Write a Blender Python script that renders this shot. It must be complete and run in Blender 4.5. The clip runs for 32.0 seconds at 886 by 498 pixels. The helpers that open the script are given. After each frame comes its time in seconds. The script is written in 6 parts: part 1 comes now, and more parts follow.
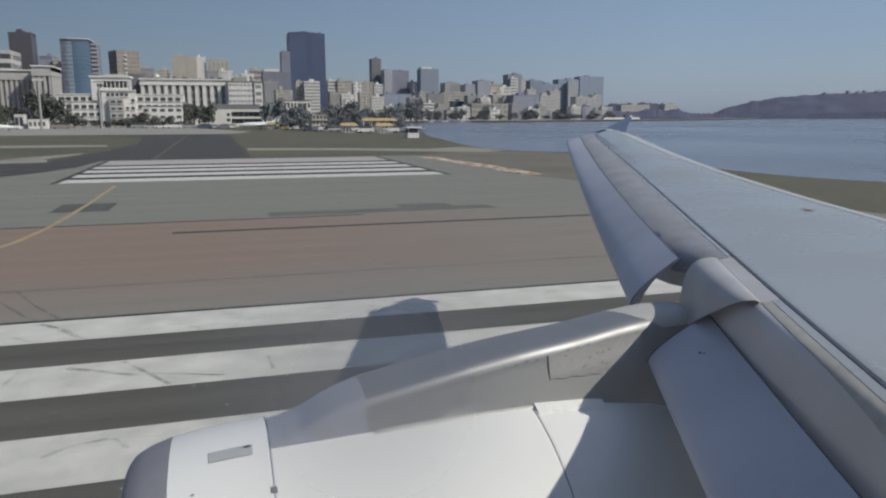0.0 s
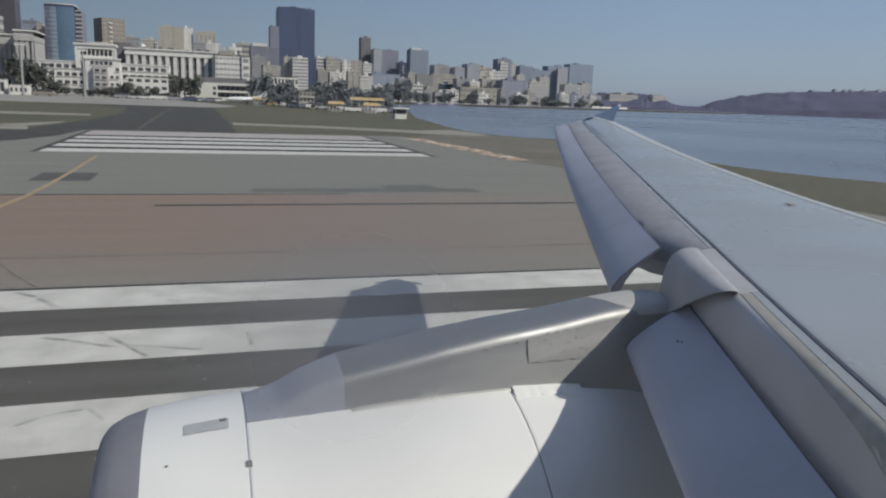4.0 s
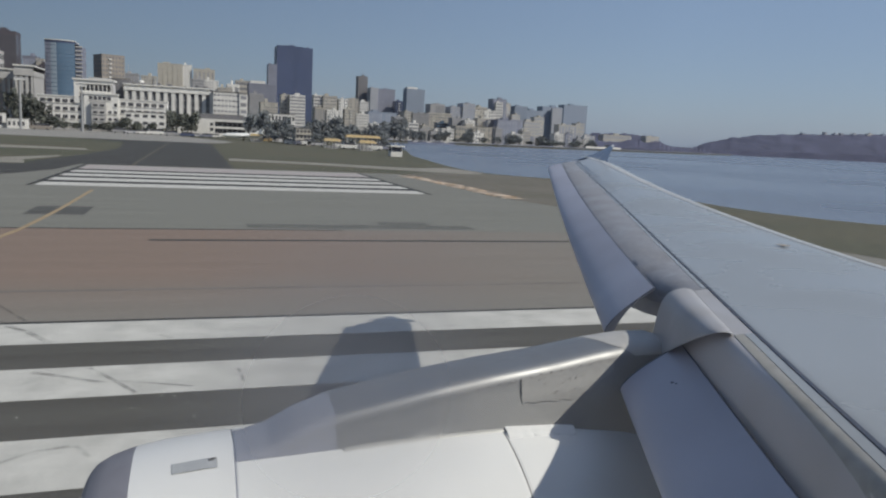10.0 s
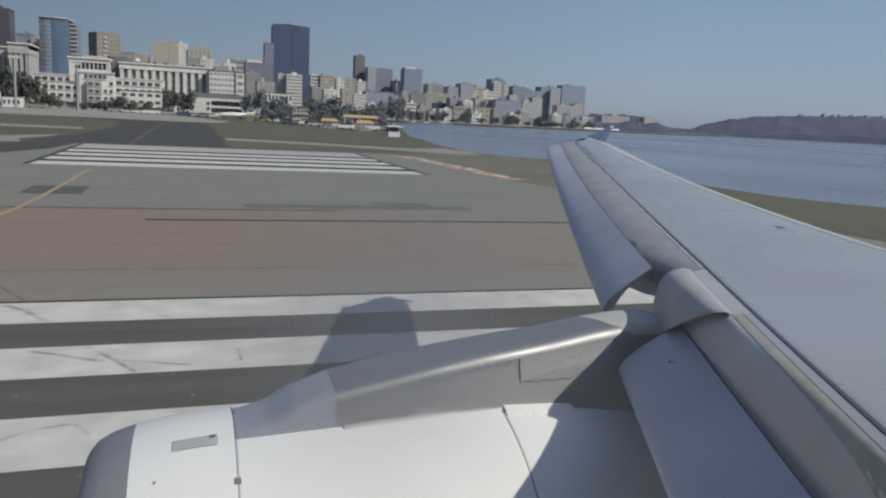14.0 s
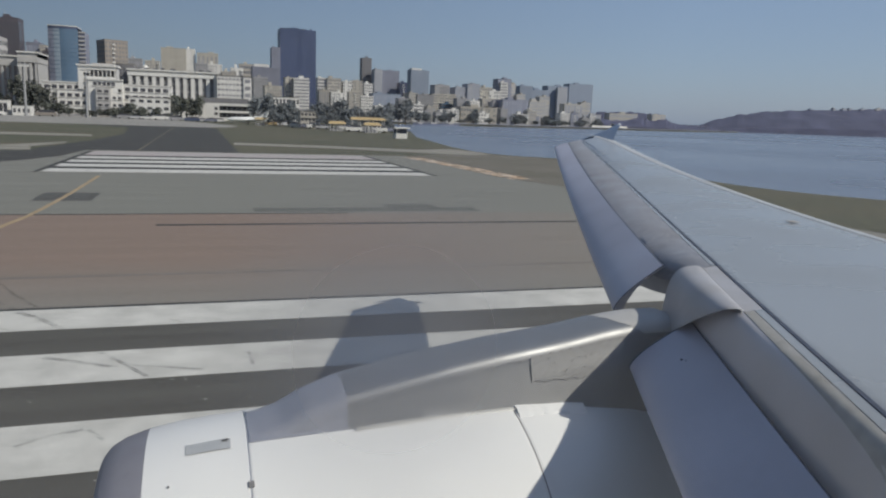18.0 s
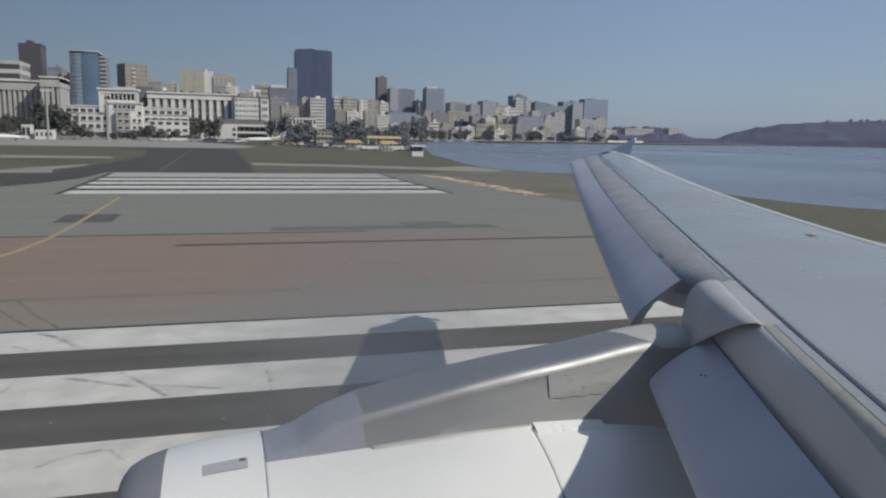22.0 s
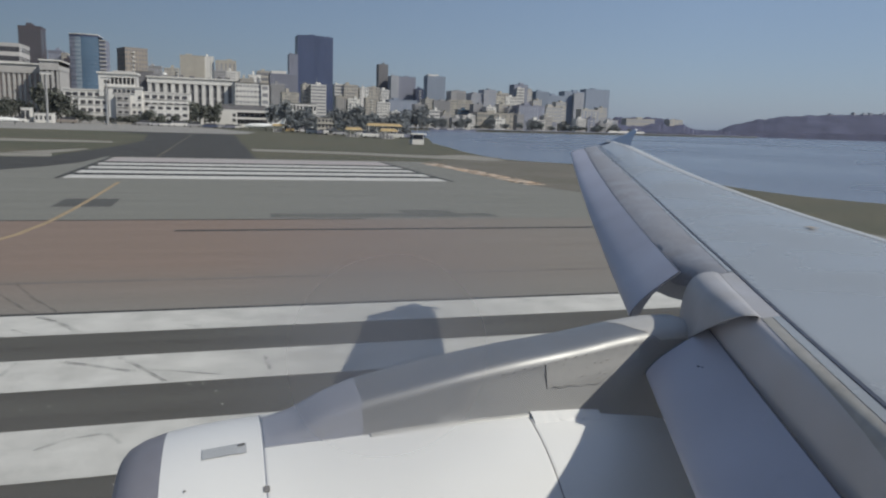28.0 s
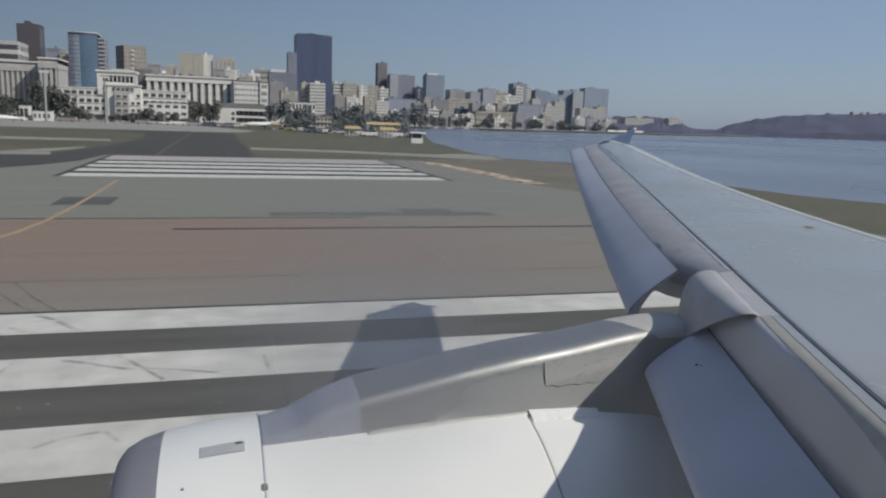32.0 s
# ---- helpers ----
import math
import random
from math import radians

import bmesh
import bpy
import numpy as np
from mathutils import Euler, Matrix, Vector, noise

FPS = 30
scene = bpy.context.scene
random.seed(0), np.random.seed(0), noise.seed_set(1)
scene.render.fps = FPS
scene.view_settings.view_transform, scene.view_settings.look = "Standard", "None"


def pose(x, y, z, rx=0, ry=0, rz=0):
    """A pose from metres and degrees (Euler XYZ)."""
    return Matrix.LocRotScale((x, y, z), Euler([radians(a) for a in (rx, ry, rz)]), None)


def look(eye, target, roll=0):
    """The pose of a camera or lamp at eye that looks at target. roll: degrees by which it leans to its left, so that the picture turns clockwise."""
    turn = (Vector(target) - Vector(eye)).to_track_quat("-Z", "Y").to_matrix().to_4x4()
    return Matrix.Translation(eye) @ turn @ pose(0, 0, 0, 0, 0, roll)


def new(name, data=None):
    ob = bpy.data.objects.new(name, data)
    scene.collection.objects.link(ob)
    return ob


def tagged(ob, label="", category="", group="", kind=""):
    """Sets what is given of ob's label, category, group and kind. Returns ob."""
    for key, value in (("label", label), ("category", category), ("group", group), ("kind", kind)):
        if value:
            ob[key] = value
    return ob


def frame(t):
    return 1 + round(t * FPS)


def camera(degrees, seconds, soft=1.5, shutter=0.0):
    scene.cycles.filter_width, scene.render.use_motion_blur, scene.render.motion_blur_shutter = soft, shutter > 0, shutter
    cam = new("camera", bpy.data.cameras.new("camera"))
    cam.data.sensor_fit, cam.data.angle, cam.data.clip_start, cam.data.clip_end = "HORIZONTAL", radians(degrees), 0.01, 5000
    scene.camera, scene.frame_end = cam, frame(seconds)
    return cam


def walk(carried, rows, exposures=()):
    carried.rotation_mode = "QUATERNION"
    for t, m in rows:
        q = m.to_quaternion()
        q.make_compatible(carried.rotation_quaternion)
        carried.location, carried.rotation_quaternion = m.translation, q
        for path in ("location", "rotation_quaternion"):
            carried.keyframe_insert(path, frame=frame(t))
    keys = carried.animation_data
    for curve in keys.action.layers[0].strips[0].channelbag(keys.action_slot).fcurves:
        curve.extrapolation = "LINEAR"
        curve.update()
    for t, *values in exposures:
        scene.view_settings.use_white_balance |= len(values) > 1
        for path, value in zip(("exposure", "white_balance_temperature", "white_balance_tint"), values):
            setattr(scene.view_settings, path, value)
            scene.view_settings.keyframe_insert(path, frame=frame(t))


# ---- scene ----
cam = camera(61.5, 32.0, soft=2.2)
# time, x, y, z, yaw, pitch, roll
PATH = [
    (0.0, 0.003, -0.003, 4.853, -16.896, -10.087, 0.083),
    (0.5, 0.003, 0.005, 4.846, -17.726, -10.513, -0.394),
    (1.0, 0.007, 0.001, 4.847, -18.324, -10.723, -0.907),
    (1.5, 0.002, -0.001, 4.849, -17.697, -10.436, -1.369),
    (2.0, 0.005, 0.005, 4.839, -17.894, -10.672, -1.415),
    (2.5, 0.002, 0.002, 4.844, -17.704, -10.498, -1.432),
    (3.0, 0.005, 0.007, 4.847, -18.152, -10.727, -1.456),
    (3.5, 0.006, 0.006, 4.836, -18.005, -11.185, -1.976),
    (5.5, 0.004, -0.001, 4.836, -17.480, -11.594, -2.183),
    (6.0, 0.004, -0.002, 4.836, -18.209, -11.937, -0.840),
    (6.5, 0.003, -0.004, 4.835, -20.164, -11.199, 0.506),
    (7.0, -0.002, -0.026, 4.841, -22.375, -11.019, -1.450),
    (7.5, -0.012, -0.024, 4.829, -22.948, -10.239, -2.531),
    (8.0, -0.016, -0.028, 4.834, -22.755, -9.952, -2.664),
    (8.5, -0.002, -0.026, 4.831, -21.993, -9.533, -3.216),
    (9.0, 0.007, -0.007, 4.849, -18.581, -8.613, -2.114),
    (9.5, -0.000, 0.003, 4.839, -18.669, -9.052, -2.267),
    (10.0, 0.005, 0.004, 4.843, -18.119, -8.489, -2.825),
    (10.5, 0.000, 0.004, 4.843, -17.756, -8.409, -3.250),
    (11.0, -0.000, 0.002, 4.840, -17.484, -8.600, -3.102),
    (11.5, -0.002, 0.006, 4.840, -17.877, -8.467, -3.346),
    (12.0, -0.000, 0.010, 4.836, -18.444, -9.474, -2.718),
    (12.5, -0.007, 0.006, 4.838, -18.150, -9.243, -3.131),
    (13.0, -0.007, 0.004, 4.833, -17.821, -9.556, -2.821),
    (13.5, -0.008, 0.006, 4.834, -18.261, -9.687, -2.701),
    (14.0, -0.007, 0.006, 4.833, -18.291, -9.957, -3.037),
    (14.5, -0.009, 0.005, 4.832, -17.945, -9.676, -2.822),
    (16.5, -0.002, 0.010, 4.834, -18.099, -9.572, -1.938),
    (17.0, -0.000, 0.012, 4.832, -18.388, -9.800, -2.274),
    (17.5, -0.005, 0.009, 4.831, -17.763, -9.765, -2.089),
    (18.0, -0.005, 0.007, 4.834, -17.739, -9.921, -2.025),
    (18.5, -0.003, 0.001, 4.836, -18.009, -9.873, -2.082),
    (19.0, -0.000, 0.006, 4.836, -18.178, -9.923, -1.726),
    (19.5, 0.008, 0.013, 4.832, -18.438, -10.332, -1.810),
    (20.0, 0.002, 0.008, 4.829, -18.310, -10.677, -1.306),
    (20.5, 0.000, 0.004, 4.835, -18.123, -9.915, -1.060),
    (21.0, 0.003, 0.006, 4.833, -17.689, -9.355, -0.826),
    (21.5, 0.004, 0.004, 4.832, -17.180, -8.845, -0.675),
    (22.0, 0.006, 0.006, 4.833, -16.548, -8.642, -1.169),
    (22.5, 0.001, 0.007, 4.828, -16.300, -8.897, -1.472),
    (23.0, 0.003, 0.008, 4.831, -16.328, -8.932, -2.240),
    (23.5, 0.001, 0.006, 4.831, -16.345, -8.781, -1.980),
    (24.0, 0.001, 0.004, 4.832, -16.383, -8.931, -1.776),
    (24.5, -0.001, 0.008, 4.830, -16.647, -9.227, -1.868),
    (25.0, -0.001, -0.000, 4.835, -16.414, -9.506, -1.717),
    (25.5, -0.002, 0.003, 4.832, -16.931, -9.774, -1.962),
    (27.5, 0.002, 0.003, 4.834, -16.471, -9.710, -1.927),
    (28.0, 0.000, 0.000, 4.836, -16.502, -9.523, -1.861),
    (28.5, -0.001, 0.000, 4.833, -16.637, -9.531, -2.058),
    (29.0, 0.001, 0.005, 4.832, -16.236, -9.540, -2.004),
    (29.5, 0.003, 0.005, 4.832, -16.429, -9.718, -1.823),
    (30.0, 0.003, 0.000, 4.837, -16.484, -9.591, -1.719),
    (30.5, 0.002, -0.003, 4.836, -16.324, -9.376, -1.596),
    (31.0, 0.001, 0.003, 4.832, -16.524, -9.682, -1.976),
    (31.5, 0.004, 0.008, 4.831, -16.594, -9.751, -2.005),
    (32.0, 0.003, 0.002, 4.831, -16.575, -9.609, -1.950),
]
walk(cam, [(t, pose(x, y, z, 90 + p, r, a)) for t, x, y, z, a, p, r in PATH])

# ---------------------------------------------------------------- light
SUN = Vector((0.887, -0.72, 1.0)).normalized()
world = bpy.data.worlds.new("sky")
scene.world = world
world.use_nodes = True
wn = world.node_tree.nodes
sky = wn.new("ShaderNodeTexSky")
sky.sky_type = 'NISHITA'
sky.sun_disc = False
sky.sun_elevation = math.asin(SUN.z)
sky.sun_rotation = math.atan2(SUN.x, SUN.y)
sky.air_density, sky.dust_density, sky.ozone_density = 1.0, 1.0, 2.5
haze = wn.new("ShaderNodeMix")
haze.data_type = 'RGBA'
haze.inputs[0].default_value = 0.55
haze.inputs[7].default_value = (2.58, 3.60, 5.62, 1)
world.node_tree.links.new(sky.outputs[0], haze.inputs[6])
# the humid air is brighter over the bay, on the sun's side
way = wn.new("ShaderNodeTexCoord")
side = wn.new("ShaderNodeVectorMath")
side.operation = 'DOT_PRODUCT'
side.inputs[1].default_value = (1.0, 0.0, -0.15)
world.node_tree.links.new(way.outputs["Generated"], side.inputs[0])
bright = wn.new("ShaderNodeMapRange")
bright.inputs[1].default_value, bright.inputs[2].default_value = -0.30, 0.55
bright.inputs[3].default_value, bright.inputs[4].default_value = 0.55, 0.97
world.node_tree.links.new(side.outputs["Value"], bright.inputs[0])
grade = wn.new("ShaderNodeVectorMath")
grade.operation = 'SCALE'
world.node_tree.links.new(haze.outputs[2], grade.inputs[0])
world.node_tree.links.new(bright.outputs[0], grade.inputs["Scale"])
world.node_tree.links.new(grade.outputs[0], wn["Background"].inputs[0])
wn["Background"].inputs[1].default_value = 0.096
sun_data = bpy.data.lights.new("sun", 'SUN')
sun_data.energy, sun_data.angle, sun_data.color = 3.3, radians(0.6), (1.0, 0.95, 0.85)
sun = new("sun", sun_data)
sun.matrix_world = look(SUN * 100, (0, 0, 0))
scene.view_settings.exposure = 0.035


# ---------------------------------------------------------------- materials
def mat(name, base, rough=0.6, metal=0.0, vary=0.15, scale=4.0, fine=0.06, fscale=60.0, bump=0.0, bscale=40.0, tint=None, rand=0.0, spec=0.5, stretch=0.0):
    m = bpy.data.materials.new(name)
    m.use_nodes = True
    nt = m.node_tree
    b = nt.nodes["Principled BSDF"]
    b.inputs["Roughness"].default_value, b.inputs["Metallic"].default_value = rough, metal
    b.inputs["Specular IOR Level"].default_value = spec
    tc = nt.nodes.new("ShaderNodeTexCoord")
    def noise_tex(sc, detail):
        n = nt.nodes.new("ShaderNodeTexNoise")
        n.inputs["Scale"].default_value, n.inputs["Detail"].default_value = sc, detail
        if stretch and sc == scale:
            mp = nt.nodes.new("ShaderNodeMapping")
            mp.inputs["Scale"].default_value = (stretch, 1.0, 1.0)
            nt.links.new(tc.outputs["Object"], mp.inputs["Vector"])
            nt.links.new(mp.outputs[0], n.inputs["Vector"])
        else:
            nt.links.new(tc.outputs["Object"], n.inputs["Vector"])
        return n
    def mix(kind, a, bb, fac):
        x = nt.nodes.new("ShaderNodeMix")
        x.data_type, x.blend_type = 'RGBA', kind
        for sock, v in ((x.inputs[6], a), (x.inputs[7], bb), (x.inputs[0], fac)):
            if hasattr(v, "links"):
                nt.links.new(v, sock)
            else:
                sock.default_value = v
        return x.outputs[2]
    def ramp(n, lo, hi):
        r = nt.nodes.new("ShaderNodeMapRange")
        r.inputs[1].default_value, r.inputs[2].default_value = 0.3, 0.7
        r.inputs[3].default_value, r.inputs[4].default_value = lo, hi
        nt.links.new(n.outputs["Fac"], r.inputs[0])
        return r.outputs[0]
    big = noise_tex(scale, 5.0)
    small = noise_tex(fscale, 3.0)
    t2 = tint or tuple(c * (1 - vary) for c in base)
    col = mix('MIX', (*base, 1), (*t2, 1), ramp(big, 0.0, 1.0))
    f = nt.nodes.new("ShaderNodeCombineColor")
    v = ramp(small, 1 - fine, 1 + fine)
    for i in range(3):
        nt.links.new(v, f.inputs[i])
    col = mix('MULTIPLY', col, f.outputs[0], 1.0)
    if rand:
        oi = nt.nodes.new("ShaderNodeObjectInfo")
        mr = nt.nodes.new("ShaderNodeMapRange")
        mr.inputs[3].default_value, mr.inputs[4].default_value = 1 - rand, 1 + rand
        nt.links.new(oi.outputs["Random"], mr.inputs[0])
        g = nt.nodes.new("ShaderNodeCombineColor")
        for i in range(3):
            nt.links.new(mr.outputs[0], g.inputs[i])
        col = mix('MULTIPLY', col, g.outputs[0], 1.0)
    nt.links.new(col, b.inputs["Base Color"])
    rr = nt.nodes.new("ShaderNodeMapRange")
    rr.inputs[1].default_value, rr.inputs[2].default_value = 0.3, 0.7
    rr.inputs[3].default_value, rr.inputs[4].default_value = max(0.02, rough - 0.07), min(1.0, rough + 0.07)
    nt.links.new(big.outputs["Fac"], rr.inputs[0])
    nt.links.new(rr.outputs[0], b.inputs["Roughness"])
    if bump:
        bn = noise_tex(bscale, 4.0)
        bp = nt.nodes.new("ShaderNodeBump")
        bp.inputs["Strength"].default_value = bump
        bp.inputs["Distance"].default_value = 0.02
        nt.links.new(bn.outputs["Fac"], bp.inputs["Height"])
        nt.links.new(bp.outputs[0], b.inputs["Normal"])
    return m


M = {}
M["paint_white"] = mat("aircraft_white_paint", (0.82, 0.83, 0.82), 0.35, vary=0.06, scale=1.5, fine=0.02)
M["lip"] = mat("grey_inlet_lip", (0.33, 0.325, 0.36), 0.5, 0.2, vary=0.15, scale=3)
M["wing"] = mat("wing_grey_paint", (0.328, 0.348, 0.361), 0.27, vary=0.10, scale=0.8, fine=0.03, fscale=20)
M["paint_grey"] = mat("light_grey_paint", (0.44, 0.46, 0.475), 0.5, vary=0.1)
M["slat"] = mat("slat_grey_paint", (0.455, 0.46, 0.545), 0.40, vary=0.12, scale=1.2, fine=0.04, fscale=25)
M["dnose"] = mat("stained_leading_edge", (0.56, 0.545, 0.57), 0.40, vary=0.2, scale=1.6, tint=(0.48, 0.45, 0.44), fine=0.05)
M["fairing"] = mat("fairing_grey_paint", (0.435, 0.435, 0.46), 0.42, vary=0.14, scale=2.5, tint=(0.37, 0.36, 0.36))
M["tan_strip"] = mat("stained_brown_strip", (0.29, 0.30, 0.335), 0.5, vary=0.2, scale=2.2, tint=(0.252, 0.250, 0.262), fine=0.14, fscale=16)
M["olive_strip"] = mat("stained_olive_strip", (0.37, 0.36, 0.33), 0.5, vary=0.2, scale=3.0, tint=(0.29, 0.28, 0.25), fine=0.1, fscale=18)
M["asphalt_dark"] = mat("taxiway_asphalt", (0.056, 0.055, 0.050), 0.9, vary=0.25, scale=0.3, fine=0.12, fscale=6)
# dark seals and trim, and the painted gap shade behind the slats
M["seal"] = mat("dark_seal_and_shade", (0.05, 0.06, 0.09), 0.6)
M["pylon_metal"] = mat("bare_pylon_metal", (0.395, 0.40, 0.40), 0.52, 0.82, vary=0.15, scale=2.5, fine=0.025, fscale=30)
M["pylon_cap"] = mat("pale_pylon_end", (0.50, 0.495, 0.48), 0.5, vary=0.14, scale=4, fine=0.05, fscale=30)
M["pylon_paint"] = mat("pylon_grey_paint", (0.37, 0.385, 0.44), 0.38, 0.2, vary=0.12, scale=2)
M["pylon_patch"] = mat("pylon_light_panel", (0.50, 0.50, 0.48), 0.5, 0.2, vary=0.2, scale=5)
M["pylon_sealed"] = mat("sealed_panel", (0.41, 0.41, 0.40), 0.45, 0.4, vary=0.14, scale=5, fine=0.06, fscale=40)
M["blue"] = mat("blue_fence_paint", (0.07, 0.12, 0.22), 0.4, vary=0.1)
M["rivet"] = mat("rivet_dark", (0.27, 0.26, 0.25), 0.5, 0.4)
M["orange_mark"] = mat("orange_mark", (0.42, 0.36, 0.29), 0.6)
M["grass"] = mat("dry_grass", (0.064, 0.071, 0.041), 0.95, vary=0.5, scale=0.09, tint=(0.118, 0.106, 0.070), fine=0.35, fscale=1.6, bump=0.3, bscale=3, stretch=0.3)
M["soil"] = mat("bare_soil", (0.165, 0.150, 0.122), 0.95, vary=0.4, scale=0.12, tint=(0.115, 0.108, 0.080), fine=0.22, fscale=2.0, bump=0.3, bscale=3)
M["concrete"] = mat("pale_concrete", (0.29, 0.275, 0.235), 0.85, vary=0.2, scale=0.15, fine=0.08, fscale=3)
M["apron"] = mat("apron_concrete", (0.31, 0.30, 0.275), 0.85, vary=0.2, scale=0.05, fine=0.06, fscale=1)
M["asphalt"] = mat("runway_asphalt", (0.093, 0.089, 0.077), 0.88, vary=0.3, scale=1.5, fine=0.15, fscale=30, bump=0.15, bscale=60, stretch=0.08)
M["patch"] = mat("asphalt_patch", (0.092, 0.092, 0.085), 0.88, vary=0.2, scale=1.2, fine=0.1, fscale=20)
M["patch_soft"] = mat("worn_asphalt_patch", (0.135, 0.135, 0.120), 0.88, vary=0.25, scale=0.6, fine=0.1, fscale=20)
M["seam"] = mat("worn_pavement_seam", (0.185, 0.165, 0.148), 0.88, vary=0.25, scale=0.5)
M["faded_line"] = mat("faded_taxi_line", (0.19, 0.165, 0.12), 0.85, vary=0.3)
M["pink_line"] = mat("pinkish_road_paint", (0.40, 0.345, 0.335), 0.8, vary=0.2, scale=0.5, tint=(0.39, 0.385, 0.37))
M["tar"] = mat("tar", (0.033, 0.033, 0.033), 0.85, vary=0.2)
M["white_line"] = mat("white_road_paint", (0.62, 0.615, 0.575), 0.8, vary=0.26, scale=1.3, fine=0.08, fscale=25)
M["orange_line"] = mat("orange_road_paint", (0.40, 0.305, 0.185), 0.8, vary=0.25, scale=1.0)
M["wall_white"] = mat("white_plaster", (0.72, 0.71, 0.68), 0.85, vary=0.12, scale=0.2, rand=0.06)
M["wall_pink"] = mat("pink_stone", (0.46, 0.38, 0.35), 0.85, vary=0.12, scale=0.15)
M["wall_beige"] = mat("beige_plaster", (0.46, 0.435, 0.385), 0.85, vary=0.15, scale=0.15, rand=0.12)
M["wall_grey"] = mat("grey_concrete_wall", (0.34, 0.34, 0.35), 0.85, vary=0.15, scale=0.12, rand=0.15)
M["wall_brown"] = mat("brown_cladding", (0.088, 0.078, 0.094), 0.6, vary=0.12, scale=0.1, rand=0.1)
# paler glass colour for a reflection painted on the bowed tower
M["glass_reflection"] = mat("facade_glass_reflection", (0.34, 0.41, 0.48), 0.25, vary=0.2, scale=0.05)
M["wall_navy"] = mat("navy_cladding", (0.088, 0.113, 0.205), 0.4, vary=0.12, scale=0.05)
M["wall_pale"] = mat("pale_grey_plaster", (0.47, 0.46, 0.45), 0.85, vary=0.15, scale=0.3)
# aerial haze is painted into these paler, bluer colours of the far city
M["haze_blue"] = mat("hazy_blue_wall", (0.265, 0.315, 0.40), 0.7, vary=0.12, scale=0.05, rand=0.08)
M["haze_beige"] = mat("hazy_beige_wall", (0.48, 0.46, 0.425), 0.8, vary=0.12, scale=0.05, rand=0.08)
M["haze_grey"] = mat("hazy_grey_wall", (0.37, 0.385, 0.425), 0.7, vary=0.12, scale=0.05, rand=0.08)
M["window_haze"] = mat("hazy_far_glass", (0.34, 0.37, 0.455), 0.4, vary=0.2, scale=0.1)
M["wall_taupe"] = mat("taupe_wall", (0.195, 0.193, 0.205), 0.7, vary=0.2, scale=0.3)
M["wall_tan"] = mat("tan_cladding", (0.27, 0.24, 0.21), 0.75, vary=0.12, scale=0.1, rand=0.1)
M["wall_dark"] = mat("dark_cladding", (0.066, 0.086, 0.16), 0.35, vary=0.15, scale=0.05, rand=0.1)
M["wall_slate"] = mat("slate_cladding", (0.225, 0.238, 0.30), 0.6, vary=0.15, scale=0.1, rand=0.15)
M["glass_blue"] = mat("blue_facade_glass", (0.09, 0.15, 0.23), 0.2, vary=0.2, scale=0.06)
M["window"] = mat("window_glass_dark", (0.085, 0.085, 0.095), 0.2, vary=0.3, scale=0.3, rand=0.3)
M["glass_pale"] = mat("pale_facade_glass", (0.12, 0.19, 0.28), 0.22, vary=0.2, scale=0.05)
# far window glass, paled by haze put into its colour
M["window_far"] = mat("hazy_window_glass", (0.30, 0.30, 0.32), 0.3, vary=0.4, scale=0.2, rand=0.3)
M["roof"] = mat("roof_felt", (0.22, 0.21, 0.20), 0.9, vary=0.2, scale=0.3)
M["yellow"] = mat("yellow_canopy", (0.50, 0.375, 0.19), 0.7, vary=0.15, scale=0.6)
M["leaf"] = mat("tree_foliage", (0.13, 0.14, 0.118), 0.8, vary=0.5, scale=0.6, fine=0.2, fscale=6, rand=0.25)
# paler copy of the foliage with the air's haze painted in
M["leaf_far"] = mat("hazy_foliage", (0.205, 0.225, 0.235), 0.85, vary=0.3, scale=0.4, fine=0.15, fscale=4, rand=0.15)
M["bark"] = mat("bark", (0.10, 0.08, 0.06), 0.9)
M["pole"] = mat("galvanised_pole", (0.42, 0.42, 0.42), 0.5, 0.4)
# woodland colour turned blue-violet: distance haze is painted into it
M["hill"] = mat("hazy_wooded_hill", (0.080, 0.088, 0.150), 0.95, vary=0.35, scale=0.02, fine=0.25, fscale=0.12)
M["car"] = mat("car_paint", (0.35, 0.35, 0.36), 0.35, rand=0.8)
M["rubber"] = mat("rubber", (0.03, 0.03, 0.03), 0.8)
M["cabin"] = mat("cabin_trim", (0.24, 0.23, 0.20), 0.7, vary=0.1)
M["skin"] = mat("fuselage_paint", (0.70, 0.70, 0.70), 0.35, vary=0.05)
M["cloth"] = mat("plum_trim", (0.50, 0.20, 0.48), 0.9, vary=0.2, fscale=300, fine=0.2)


def soft_mark():
    """Rubber scuffs that show only in patches."""
    m = mat("tyre_mark", (0.13, 0.13, 0.125), 0.85, vary=0.3, scale=3)
    nt = m.node_tree
    tc = nt.nodes.new("ShaderNodeTexCoord")
    n = nt.nodes.new("ShaderNodeTexNoise")
    n.inputs["Scale"].default_value, n.inputs["Detail"].default_value = 2.2, 4.0
    nt.links.new(tc.outputs["Object"], n.inputs["Vector"])
    r = nt.nodes.new("ShaderNodeMapRange")
    r.inputs[1].default_value, r.inputs[2].default_value = 0.38, 0.68
    r.inputs[3].default_value, r.inputs[4].default_value = 0.03, 0.34
    nt.links.new(n.outputs["Fac"], r.inputs[0])
    nt.links.new(r.outputs[0], nt.nodes["Principled BSDF"].inputs["Alpha"])
    return m


M["tyre_mark"] = soft_mark()


